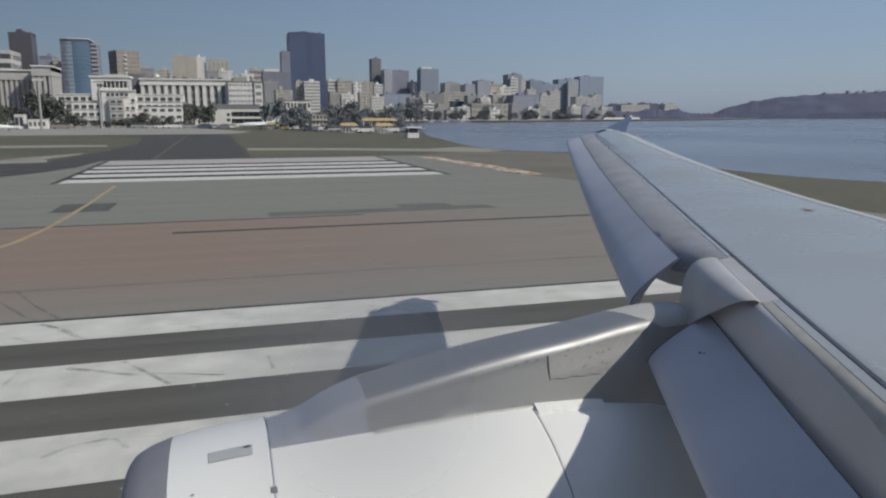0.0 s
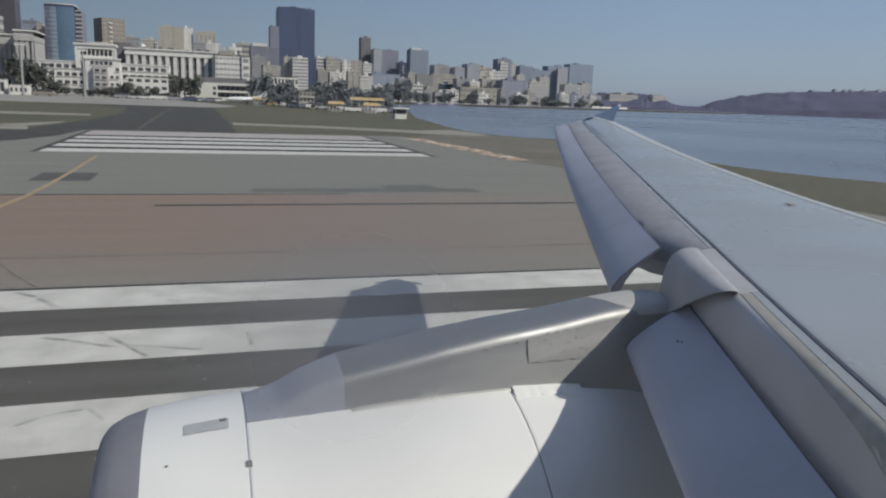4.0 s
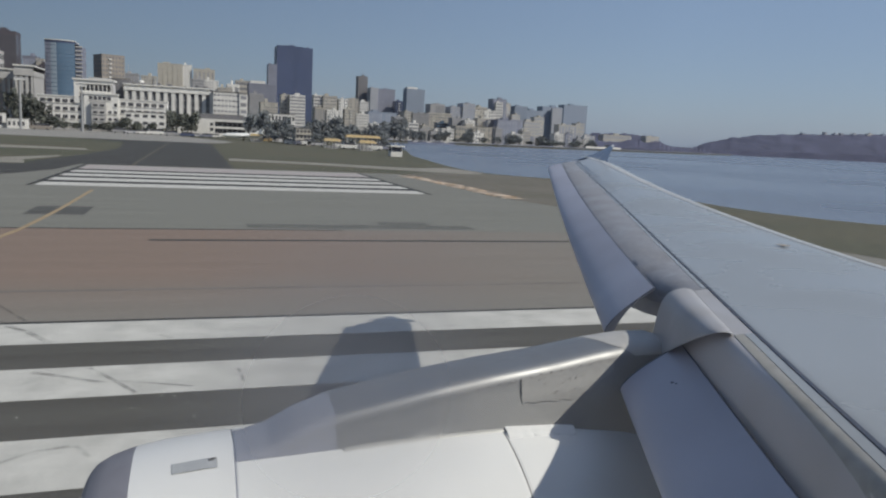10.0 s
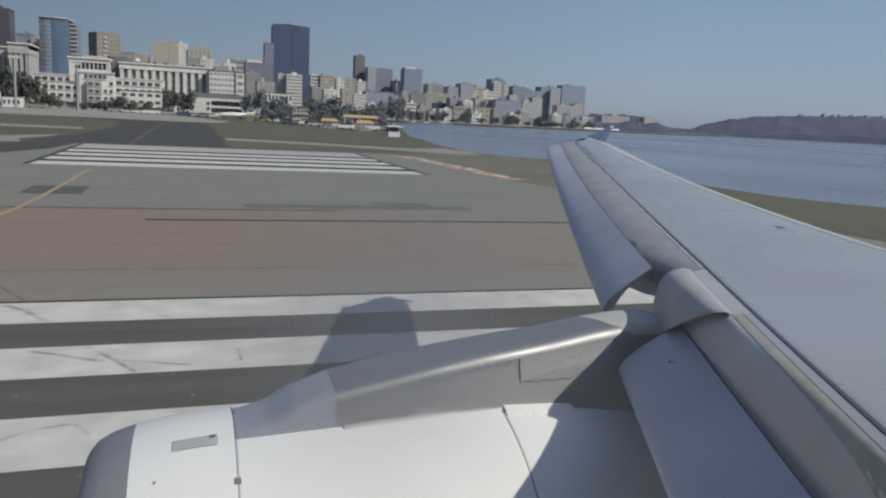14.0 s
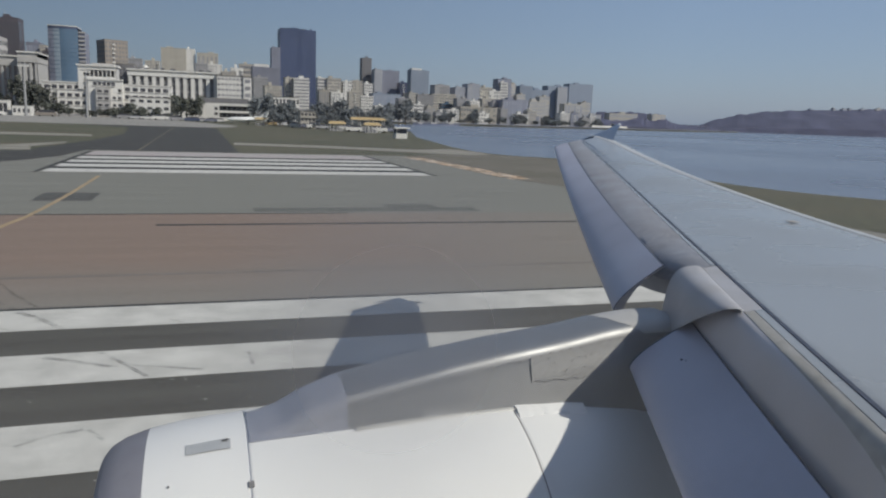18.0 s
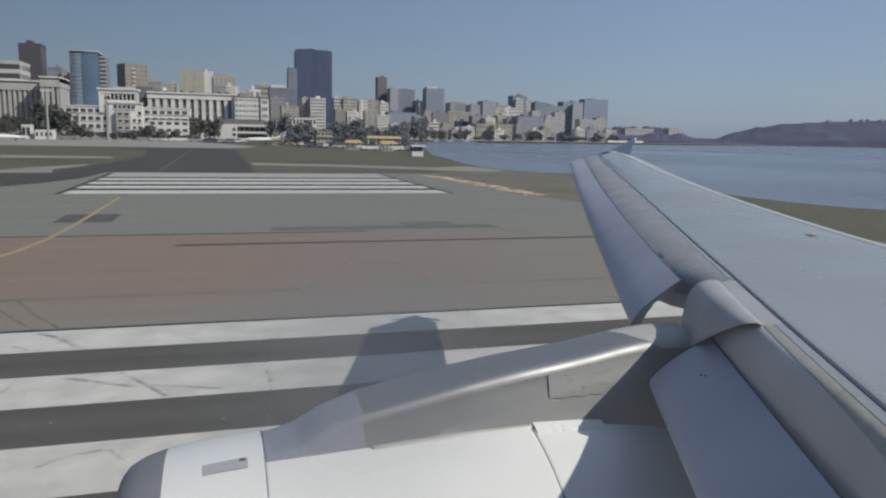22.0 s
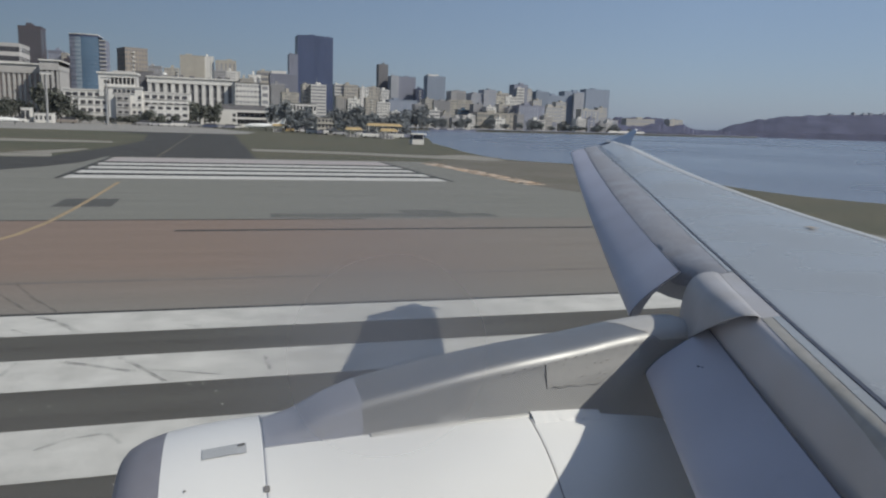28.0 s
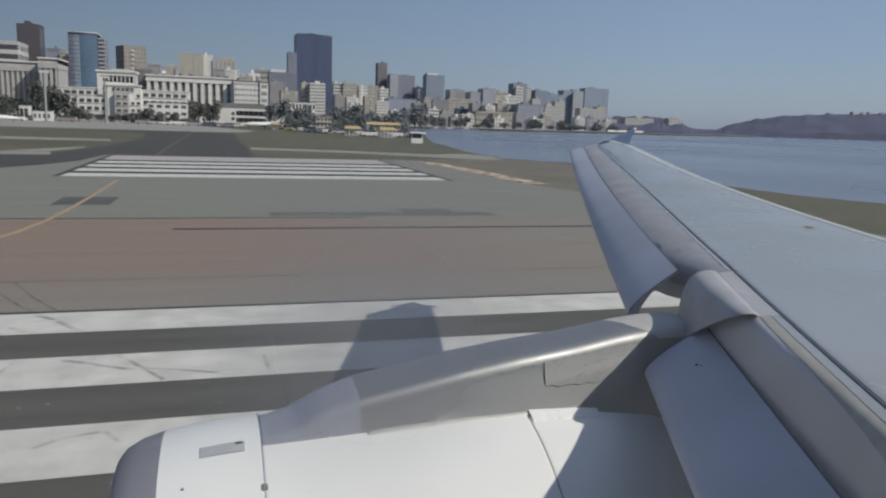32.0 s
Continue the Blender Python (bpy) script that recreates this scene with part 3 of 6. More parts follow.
def colonnade(x0, x1, y, depth, h, n, stone, label, name="office_block", attic=3.0, recess="window"):
    t = thing(name, x0, y, 0, label, "building")
    w = x1 - x0
    boxes("core", [(0.3, w - 0.3, 1.2, depth, 0, h)], M[recess], t)
    boxes("plinth", [(0, w, 0.0, 1.2, 0, h * 0.12)], M[stone], t)
    boxes("side_wall", [(0, 0.3, 0, depth, 0, h)], M[stone], t)
    boxes("side_wall", [(w - 0.3, w, 0, depth, 0, h)], M[stone], t)
    boxes("entablature", [(-0.3, w + 0.3, -0.4, depth, h - attic, h - attic * 0.45)], M[stone], t)
    boxes("attic", [(0, w, 0.2, depth, h - attic * 0.45, h)], M[stone], t)
    boxes("cornice", [(-0.6, w + 0.6, -0.7, depth + 0.3, h, h + 0.7)], M["wall_white"], t)
    cw = w / (2 * n - 1)
    v, f = box_data(0, cw, 0, 1.2, h * 0.12, h - attic)
    col = mesh_of("column", v, f, M[stone])
    for i in range(n):
        o = new("column", col)
        o.parent = t
        o.location = (2 * cw * i, 0, 0)
    floors = max(2, int(h / 5))
    for k in range(1, floors):
        boxes("spandrel", [(0.3, w - 0.3, 0.9, 1.21, h * 0.12 + (h * 0.88 - attic) * k / floors - 0.35, h * 0.12 + (h * 0.88 - attic) * k / floors + 0.35)], M["wall_grey"], t)
    return t


def glass_tower(x0, x1, x2, y, depth, h, floors):
    """Bowed glass front from x0 to x1, then a masonry wing with balconies to x2."""
    t = thing("office_tower", x0, y, 0, "blue glass tower with a bowed front and white balconies", "building")
    w, fh = x1 - x0, h / floors
    n = 10
    arc = [(w * k / n, -2.6 * math.sin(math.pi * k / n)) for k in range(n + 1)]
    def prism(name, k0, k1, z0, z1, out, material, label=""):
        f = [(x, yy - out) for x, yy in arc[k0:k1 + 1]]
        back = [(f[-1][0], depth), (f[0][0], depth)]
        pts = f + back
        m = len(pts)
        V = [(x, yy, z) for z in (z0, z1) for x, yy in pts]
        F = [tuple(range(m))[::-1], tuple(range(m, 2 * m))] + [(i, (i + 1) % m, m + (i + 1) % m, m + i) for i in range(m)]
        return raw(name, V, F, material, t, label)
    prism("core", 0, n, 0, h - 1.5, 0.0, M["glass_blue"])
    for k in range(floors):
        for i in range(n):
            # the bays at i 2 and 3 carry the painted reflection band
            name, m = ("dark_pane", "wall_slate") if i < 2 else ("pane", "glass_reflection" if i in (2, 3) else "glass_pale")
            prism(name, i, i + 1, k * fh + 0.25, (k + 1) * fh - 0.25, 0.12, M[m])
    prism("crown", 0, n, h - 1.5, h + 0.6, 0.3, M["wall_dark"], "dark top storey")
    prism("roof_edge", 0, n, h + 0.6, h + 1.4, 0.8, M["wall_white"], "white curved roof edge")
    boxes("wing", [(w, x2 - x0, 1.0, depth, 0, h - 3)], M["wall_slate"], t, "slate masonry wing")
    for k in range(1, floors):
        boxes("balcony", [(w + 0.4, x2 - x0 + 0.5, -0.4, 1.0, k * fh - 0.6, k * fh + 0.5)], M["wall_pale"], t)
    return t


def modern_terminal(x0, x1, y, h):
    t = thing("terminal", x0, y, 0, "low white modern building with long dark glazing", "building")
    w = x1 - x0
    k = w * 0.40
    boxes("end_block", [(0, k, -1.5, 22, 0, h)], M["wall_white"], t)
    for z in (0.30, 0.60):
        boxes("window", [(k * 0.76, k * 0.92, -1.55, -1.3, h * z, h * (z + 0.17))], M["window"], t)
    boxes("glazing", [(k, w, 1.5, 20, 0, h * 0.86)], M["window"], t)
    boxes("roof_slab", [(k, w + 1.5, -1.5, 22, h * 0.86, h)], M["wall_white"], t)
    boxes("floor_slab", [(k, w + 1.0, -1.0, 1.5, h * 0.46, h * 0.58)], M["wall_white"], t)
    boxes("terrace", [(k, w + 1.0, -0.6, 1.5, 0, h * 0.18)], M["wall_white"], t)
    for i in range(6):
        a = k + (w - k) * (i + 0.5) / 6
        boxes("mullion", [(a, a + 0.18, 1.25, 1.5, h * 0.18, h * 0.86)], M["wall_pale"], t)
    return t


building("office_tower", "dark blue mid-rise office block", -183.5, -169.1, 950, 25, 71.9, "wall_slate", 18, 6)
building("office_tower", "narrow pale plastered apartment block", -168.1, -161.2, 940, 20, 68.7, "wall_beige", 16, 3)
building("office_tower", "brown mid-rise behind the glass tower", -163.7, -153.5, 930, 25, 62.2, "wall_brown", 16, 4)
glass_tower(-135.0, -109.4, -103.6, 800, 30, 77.0, 20)
building("office_tower", "pale beige slab office tower", -45.4, -16.1, 1000, 25, 78.3, "wall_beige", 16, 5, plain=True)
building("office_tower", "white side of the pale slab tower", -16.2, -5.4, 1002, 23, 78.2, "wall_white", 16, 3, plain=True)
building("office_tower", "beige apartment tower with dark balcony stripes", -3.4, 21.8, 1000, 25, 74.3, "wall_beige", 14, 5, ww=0.4, wh=0.8)
building("office_tower", "small beige plastered apartment block", 45.0, 62.3, 950, 20, 60.6, "wall_beige", 10, 4)
building("office_tower", "plain purple-grey concrete office block", 57.1, 87.9, 900, 30, 55.5, "wall_slate", 12, 4, plain=True, crown='wall_white')
building("office_tower", "dark blue tower beside the skyscraper", 95.9, 107.8, 1096, 25, 94.5, "wall_slate", 24, 3, plain=True)
building("office_tower", "pale plastered apartment block", 110.0, 128.9, 950, 25, 47.5, "wall_white", 12, 6)
building("office_tower", "beige plastered apartment block", 100.7, 111.2, 960, 25, 48.0, "wall_beige", 10, 3)
building("apartment_block", "pale plastered high-rise apartment block", 168.7, 181.6, 1150, 25, 58.7, "wall_white", 12, 3)
building("apartment_block", "pale plastered high-rise apartment block", 182.5, 204.1, 1150, 25, 58.7, "wall_beige", 12, 6)
building("apartment_block", "pale plastered high-rise apartment block", 206.7, 220.7, 1150, 25, 55.4, "wall_white", 12, 4)
building("apartment_block", "pale plastered high-rise apartment block", 220.7, 238.3, 1150, 25, 56.9, "wall_beige", 12, 5)
building("apartment_block", "pale plastered high-rise apartment block", 239.2, 253.4, 1150, 25, 53.4, "wall_white", 12, 4)
building("office_tower", "slim brown office tower", 266.7, 283.5, 1300, 20, 102.9, "wall_taupe", 24, 4, plain=True)
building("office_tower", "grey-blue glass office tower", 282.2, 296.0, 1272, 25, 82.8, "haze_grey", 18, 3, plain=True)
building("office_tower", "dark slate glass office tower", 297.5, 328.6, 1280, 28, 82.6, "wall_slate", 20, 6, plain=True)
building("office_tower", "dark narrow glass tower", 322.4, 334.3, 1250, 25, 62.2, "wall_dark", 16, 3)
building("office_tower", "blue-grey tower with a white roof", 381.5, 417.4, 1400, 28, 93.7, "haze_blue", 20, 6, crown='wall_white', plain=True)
building("office_block", "purple-grey city office block", 242.7, 285.9, 1100, 30, 37.7, "haze_blue", 8, 10)
building("office_block", "mid-rise city block with small windows", 311.7, 325.5, 1150, 28, 42.7, "wall_beige", 10, 3)
building("office_block", "mid-rise city block with small windows", 324.6, 351.6, 1150, 28, 40.8, "wall_grey", 10, 7)
building("office_block", "mid-rise city block with small windows", 350.6, 390.3, 1150, 28, 43.0, "wall_beige", 10, 10)
building("office_block", "mid-rise city block with small windows", 387.9, 408.0, 1150, 28, 54.7, "haze_grey", 10, 5)
building("office_block", "mid-rise city block with small windows", 407.8, 429.0, 1150, 28, 60.9, "haze_grey", 10, 5)
building("office_block", "mid-rise city block with small windows", 429.2, 450.6, 1150, 28, 56.5, "wall_beige", 10, 5)
building("office_block", "mid-rise city block with small windows", 353.9, 378.3, 1150, 28, 56.9, "wall_grey", 10, 6)
building("office_block", "mid-rise city block with small windows", 445.0, 464.7, 1150, 28, 51.7, "wall_white", 10, 5)
building("office_block", "blue glass office front building", 343.9, 361.7, 1080, 15, 26.7, "glass_blue", 6, 5)
building("office_tower", "white tower with dark glass top", 519.7, 546.5, 1300, 25, 80.0, "wall_slate", 16, 5)
building("office_tower", "white slab beside the dark tower", 523.6, 538.0, 1295, 4, 73.6, "wall_white", 14, 2)
building("office_tower", "pale plastered high-rise tower", 551.1, 560.2, 1310, 20, 73.2, "haze_beige", 14, 2)
building("city_block", "small pale city block with plain windows", 155.8, 169.1, 1050, 18, 37.3, "wall_beige", 10, 4)
building("city_block", "small pale city block with plain windows", 172.3, 191.4, 1050, 18, 35.0, "wall_white", 9, 6)
building("city_block", "small pale city block with plain windows", 199.6, 215.8, 1060, 18, 37.8, "wall_beige", 10, 5)
building("city_block", "small pale city block with plain windows", 215.9, 234.0, 1060, 18, 32.2, "wall_white", 8, 5)
building("city_block", "small pale city block with plain windows", 256.1, 269.6, 1000, 18, 29.6, "wall_grey", 7, 4)
building("city_block", "small pale city block with plain windows", 248.9, 262.6, 950, 18, 18.5, "wall_beige", 5, 4)
building("city_block", "small pale city block with plain windows", 272.3, 286.5, 980, 18, 22.5, "wall_white", 5, 4)
building("city_block", "small pale city block with plain windows", 297.4, 308.8, 1000, 18, 20.4, "wall_beige", 5, 3)
building("city_block", "small pale city block with plain windows", 360.0, 379.5, 1060, 18, 34.6, "wall_grey", 7, 5)
building("city_block", "small pale city block with plain windows", 374.2, 390.0, 1040, 18, 31.5, "wall_white", 7, 4)
building("city_block", "small pale city block with plain windows", 400.9, 419.8, 1060, 18, 36.1, "wall_beige", 7, 5)
building("city_block", "small pale city block with plain windows", 407.7, 421.1, 1040, 18, 31.1, "wall_grey", 6, 3)
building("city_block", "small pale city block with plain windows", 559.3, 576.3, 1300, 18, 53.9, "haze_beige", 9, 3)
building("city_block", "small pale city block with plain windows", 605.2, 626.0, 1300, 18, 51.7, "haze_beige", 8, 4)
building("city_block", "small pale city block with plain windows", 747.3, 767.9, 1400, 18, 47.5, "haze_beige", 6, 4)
building("city_block", "small pale city block with plain windows", 18.5, 30.6, 700, 18, 38.8, "wall_beige", 17, 6)
building("city_block", "small pale city block with plain windows", 28.0, 39.7, 760, 18, 45.2, "wall_white", 18, 5)
building("city_block", "small pale city block with plain windows", 41.5, 52.9, 640, 18, 32.5, "wall_grey", 15, 6)
building("city_block", "small pale city block with plain windows", 44.2, 56.3, 560, 18, 23.4, "wall_beige", 12, 7)
building("city_block", "small pale city block with plain windows", -46.2, -33.9, 720, 18, 45.5, "wall_beige", 20, 6)
building("city_block", "small pale city block with plain windows", -62.5, -51.2, 760, 18, 49.0, "wall_grey", 21, 5)
building("city_block", "small pale city block with plain windows", -4.0, 6.5, 700, 18, 44.5, "wall_grey", 19, 5)
building("city_block", "small pale city block with plain windows", 6.7, 19.1, 720, 18, 45.2, "wall_white", 19, 6)
building("city_block", "small pale city block with plain windows", 295.1, 305.9, 940, 18, 14.2, "wall_white", 3, 3)
building("city_block", "small pale city block with plain windows", 310.7, 323.2, 940, 18, 11.8, "wall_beige", 3, 4)
building("warehouse", "long beige waterfront warehouse", 345.9, 410.4, 1000, 25, 22.3, "wall_beige", 3, 16)
building("office_block", "purple-grey block on the waterfront", 417.2, 457.1, 1020, 30, 34.9, "wall_slate", 8, 9)
building("house", "small white waterfront house", 447.3, 458.7, 1000, 15, 20.9, "wall_white", 3, 3)
building("office_block", "beige block on the waterfront", 487.0, 513.8, 1080, 22, 36.4, "haze_beige", 7, 6)
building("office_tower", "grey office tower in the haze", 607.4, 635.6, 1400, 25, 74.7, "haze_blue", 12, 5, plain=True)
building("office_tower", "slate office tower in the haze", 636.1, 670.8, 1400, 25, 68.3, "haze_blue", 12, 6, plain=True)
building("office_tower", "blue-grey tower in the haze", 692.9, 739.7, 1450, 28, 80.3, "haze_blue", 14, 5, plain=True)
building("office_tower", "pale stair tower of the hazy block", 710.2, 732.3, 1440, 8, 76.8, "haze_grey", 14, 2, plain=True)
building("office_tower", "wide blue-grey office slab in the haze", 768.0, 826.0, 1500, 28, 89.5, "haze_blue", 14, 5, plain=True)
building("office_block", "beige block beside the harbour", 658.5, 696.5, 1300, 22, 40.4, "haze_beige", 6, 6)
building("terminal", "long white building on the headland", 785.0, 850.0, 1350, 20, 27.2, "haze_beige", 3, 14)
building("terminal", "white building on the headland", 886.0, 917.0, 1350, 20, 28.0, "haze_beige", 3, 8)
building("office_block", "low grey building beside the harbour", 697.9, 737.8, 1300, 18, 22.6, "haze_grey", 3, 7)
building("office_block", "white office block with plain side wall", 9.3, 24.2, 465, 30, 24.8, "wall_white", 8, 7, win="window_far", ww=0.72, wh=0.34)
building("office_block", "window bay of the white office block", 24.2, 28.8, 464, 30, 24.5, "wall_white", 6, 1, win="window_far", ww=0.7, wh=0.5)
building("office_block", "grey block behind the airport building", -46.4, -36.7, 480, 20, 29.2, "wall_taupe", 5, 4, win="window", plain=True)
building("terminal", "long taupe hall with a white roof edge", -1.0, 24.5, 425, 20, 11.2, "wall_taupe", 1, 10, ww=0.8, wh=0.5, ledge=0.3)
building("annex", "low pale grey annex before the airport building", -31.8, -13.7, 380, 6, 9.6, "wall_white", 3, 5, ww=0.6, wh=0.42)
building("shelter", "white open shelter beside the trees", -79.1, -75.7, 352, 6, 6.1, "wall_white", 1, 2, ww=0.8, wh=0.6)
building("shelter", "low white service shed on the apron", -73.7, -66.9, 350, 6, 4.1, "wall_white", 1, 4, ww=0.5, wh=0.4)
building("ministry", "upper block of the stone building", -126.2, -111.0, 500, 25, 42.4, "wall_pale", 8, 10)
building("terminal", "low white building among trees", 33.2, 51.5, 420, 20, 13.2, "wall_white", 3, 10)
building("house", "small white house among trees", 32.0, 37.0, 258, 8, 5.6, "wall_beige", 3, 4, ww=0.6, wh=0.45, ledge=0.5)
airport_building(-69.6, -13.5, 390, 15.2)
colonnade(-39.3, 9.6, 470, 30, 26.1, 12, "wall_white", "long office block with tall white columns", "office_block", 3.0, "wall_taupe")
ru = random.Random(14)
for k in range(9):
    x = -36 + 4.9 * k + ru.uniform(-1, 1)
    w, h = ru.uniform(1.6, 3.6), ru.uniform(0.9, 2.2)
    unit = thing("roof_unit", x, 478 + ru.uniform(0, 10), 26.6, "grey ventilation unit on the office block's roof", "roof unit", "roof units")
    part("casing", bevel_box(0, w, 0, 2.4, 0, h, 0.06), M["wall_taupe"], unit)
    boxes("grille", [(w * 0.15, w * 0.85, -0.05, 0.05, h * 0.25, h * 0.75)], M["window"], unit)
dome = thing("radome", -31.0, 486, 26.6, "small white satellite dome on a roof", "radome")
V, F = grid_mesh([[(r * math.cos(math.pi * j / 6), r * math.sin(math.pi * j / 6), z) for j in range(12)] for z, r in ((0, 0.9), (1.0, 0.9), (1.1, 1.3), (1.8, 1.65), (2.6, 1.5), (3.2, 0.95), (3.45, 0.05))], True, True)
raw("shell", V, F, M["wall_white"], dome, "", True)
modern_terminal(-0.9, 23.6, 400, 8.6)
colonnade(-137.4, -96.2, 480, 40, 30.5, 16, "wall_pale", "pale stone ministry with tall pilasters and pinkish walls", "ministry", 5.0, "wall_pink")
colonnade(-94.3, -84.9, 468, 30, 32.3, 4, "wall_pale", "pale stone corner pavilion of the ministry", "ministry", 5.0, "wall_taupe")
building("office_tower", "dark brown glass tower with vertical ribs", -200.9, -179.2, 900, 24, 91.9, "wall_brown", 1, 13, ww=0.5, wh=0.93, roofbox=1.5)
building("office_tower", "tall dark blue skyscraper with vertical ribs", 108.2, 145.5, 1100, 40, 121.8, "wall_dark", 1, 16, win='wall_navy', ww=0.5, wh=0.95, roofbox=1.5)
building("office_tower", "dark blue wing of the tall skyscraper", 146.1, 159.0, 1104, 38, 121.2, "wall_navy", 1, 6, win='wall_dark', ww=0.5, wh=0.95)
building("office_tower", "tan office tower set at an angle", -97.5, -73.0, 900, 26, 76.0, "wall_tan", 16, 7, win="wall_taupe", yaw=25)
# the cream tower's shaded left face, its shade painted as slate colour
building("office_tower", "shaded side of the cream apartment tower, a darker slate block", -377.8, -365.4, 700, 22, 78.6, "wall_slate", 24, 4)
building("office_tower", "tall cream apartment tower with a dark top", -365.2, -339.4, 700, 22, 86.6, "wall_beige", 24, 8)
building("office_tower", "tan tower with a billboard on top", -372.8, -354.4, 800, 22, 79.6, "wall_beige", 18, 5)
building("office_tower", "dark glass office tower with white top", -253.3, -226.2, 900, 22, 83.2, "wall_dark", 16, 6)
building("airport_block", "white office block on the apron", -273.6, -257.0, 420, 22, 22.3, "wall_white", 5, 8)
building("airport_block", "cream office block with yellow panels", -262.7, -239.8, 430, 22, 26.9, "wall_beige", 6, 9)
building("airport_block", "grey airport hangar with office windows", -234.1, -188.4, 420, 22, 20.7, "wall_grey", 3, 16)
building("airport_block", "white office block on the apron", -202.2, -180.1, 440, 22, 24.7, "wall_white", 3, 10)
building("airport_block", "long grey building with a pitched roof", -191.8, -142.4, 460, 22, 27.2, "wall_grey", 4, 18)
building("airport_block", "white airport shed beside the apron", -164.2, -138.1, 400, 22, 15.5, "wall_white", 2, 9)
building("airport_block", "white domed hall behind the apron", -272.0, -235.2, 560, 22, 37.5, "wall_white", 3, 10)

rh = random.Random(8)
for k in range(16):
    x = 205 + 25 * k + rh.uniform(-8, 8)
    y = 850 + max(0.0, x - 230) * 0.52 + rh.uniform(0, 50)
    w, h = rh.uniform(9, 20), rh.uniform(9, 21)
    building("house", "low plastered waterfront house with small windows", x, x + w, y, 14, h, rh.choice(("wall_white", "wall_beige", "wall_slate", "wall_grey", "wall_white")), max(2, int(h / 3.4)), max(2, int(w / 3.2)))

# ---------------------------------------------------------------- airliner
plane = thing("airliner", 10.0, -1.66, 0.0, "white airliner with grey wing and extended slats on the runway", "airplane")
TO_PLANE = Matrix.Translation((-10.0, 1.66, 0.0))


def ap(name, verts, faces, material, label="", smooth=False, parent=None, double=0.0):
    """A part of the airliner, its points given in world metres."""
    ob = raw(name, [TO_PLANE @ Vector(v) for v in verts], faces, material, parent or plane, label, smooth)
    return ob


def z_top(y):
    return 3.83 + 0.0589 * (y - 4.6) + 0.004 * (y - 4.6) * (y - 15.4)


def tip_rake(y):
    """The raked cap outboard of the last slat."""
    return 0.62 * (max(0.0, y - 14.9) / 0.52) ** 1.4


def x_slat(y):
    """Trailing edge of the extended slats."""
    return 3.19 + 0.433 * (y - 4.6) + tip_rake(y)


def x_groove(y):
    if y < 4.6:
        return 3.60 + 0.49 * (y - 4.6)
    return 3.60 + 0.425 * (y - 4.6) + 0.16 * math.sin(math.pi * (y - 4.6) / 10.85) + tip_rake(y)


def x_edge(y):
    return 5.50 + 0.306 * (y - 4.8) - 0.35 * max(0.0, (y - 15.0) / 0.45) ** 1.5 if y > 4.8 else 5.50 + 0.05 * (4.8 - y)


def thick(y):
    return 0.62 - 0.034 * (y - 2.0)


def frange(a, b, n):
    return [a + (b - a) * i / (n - 1) for i in range(n)]


def wing_panel():
    rows = []
    for y in frange(0.2, 14.9, 44) + [15.0, 15.1, 15.2, 15.3, 15.38, 15.45]:
        z, xs, xg, xe, th = z_top(y), x_slat(y), x_groove(y), x_edge(y), thick(y)
        up = 0.05
        xt = xe + 0.55
        sec = [(xg + 0.006, z + up - 0.03), (xg + 0.009, z + up - 0.002), (xg + 0.014, z + up), (xg + 0.06, z + up + 0.002)]
        for u in frange(0.1, 1.0, 9):
            sec.append((xg + (xe - xg) * u, z + up + (0.10 - up) * u + 0.03 * math.sin(math.pi * u)))
        sec += [(xe + 0.2, z + 0.07), (xt, z - 0.03), (xt, z - 0.05)]
        for u in frange(0.85, 0.0, 6):
            sec.append((xg + (xt - xg) * u, z - 0.06 - (th - 0.06) * math.sin(math.pi * (1 - u) * 0.5) ** 0.8))
        rows.append([(x, y, zz) for x, zz in sec])
    V, F = grid_mesh(rows, True, True)
    return ap("wing", V, F, M["wing"], "pale blue-grey wing upper skin", True)


def nose_drop(s, drop, power, slope=0.0):
    return -slope * s - (drop - slope) * (1.0 - (1.0 - min(1.0, s) ** power) ** 0.5)


NOSE_STEPS = [1.0 - (1.0 - k / 21) ** 2.4 for k in range(22)]


def nose_section(y, fwd, drop, up, power, slope):
    """Curved leading edge from the groove forward and down."""
    z, xg = z_top(y), x_groove(y)
    xn = x_slat(y) - fwd
    pts = [(xg - 0.012 + (xn - xg) * q, nose_drop(q, drop, power, slope) + z + up) for q in NOSE_STEPS]
    pts += [(xn + 0.05, z - drop - 0.10), (xg - 0.012, z - drop - 0.14)]
    return [(x, y, zz) for x, zz in pts]


def leading_edge(name, y0, y1, n, fwd, drop, material, label, up=0.045, power=3.0, slope=0.0, skew0=0.0, skew1=0.0):
    """The ends may run obliquely across the edge by skew0 and skew1."""
    rows = []
    for v in frange(0, 1, n):
        row = []
        for j in range(24):
            q = NOSE_STEPS[min(21, j)] ** 1.6
            y = (y0 + skew0 * q) * (1 - v) + (y1 + skew1 * q) * v
            row.append(nose_section(y, fwd(y), drop(y), up, power, slope)[j])
        rows.append(row)
    V, F = grid_mesh(rows[::-1], True, True)
    return ap(name, V, F, material, label, True)


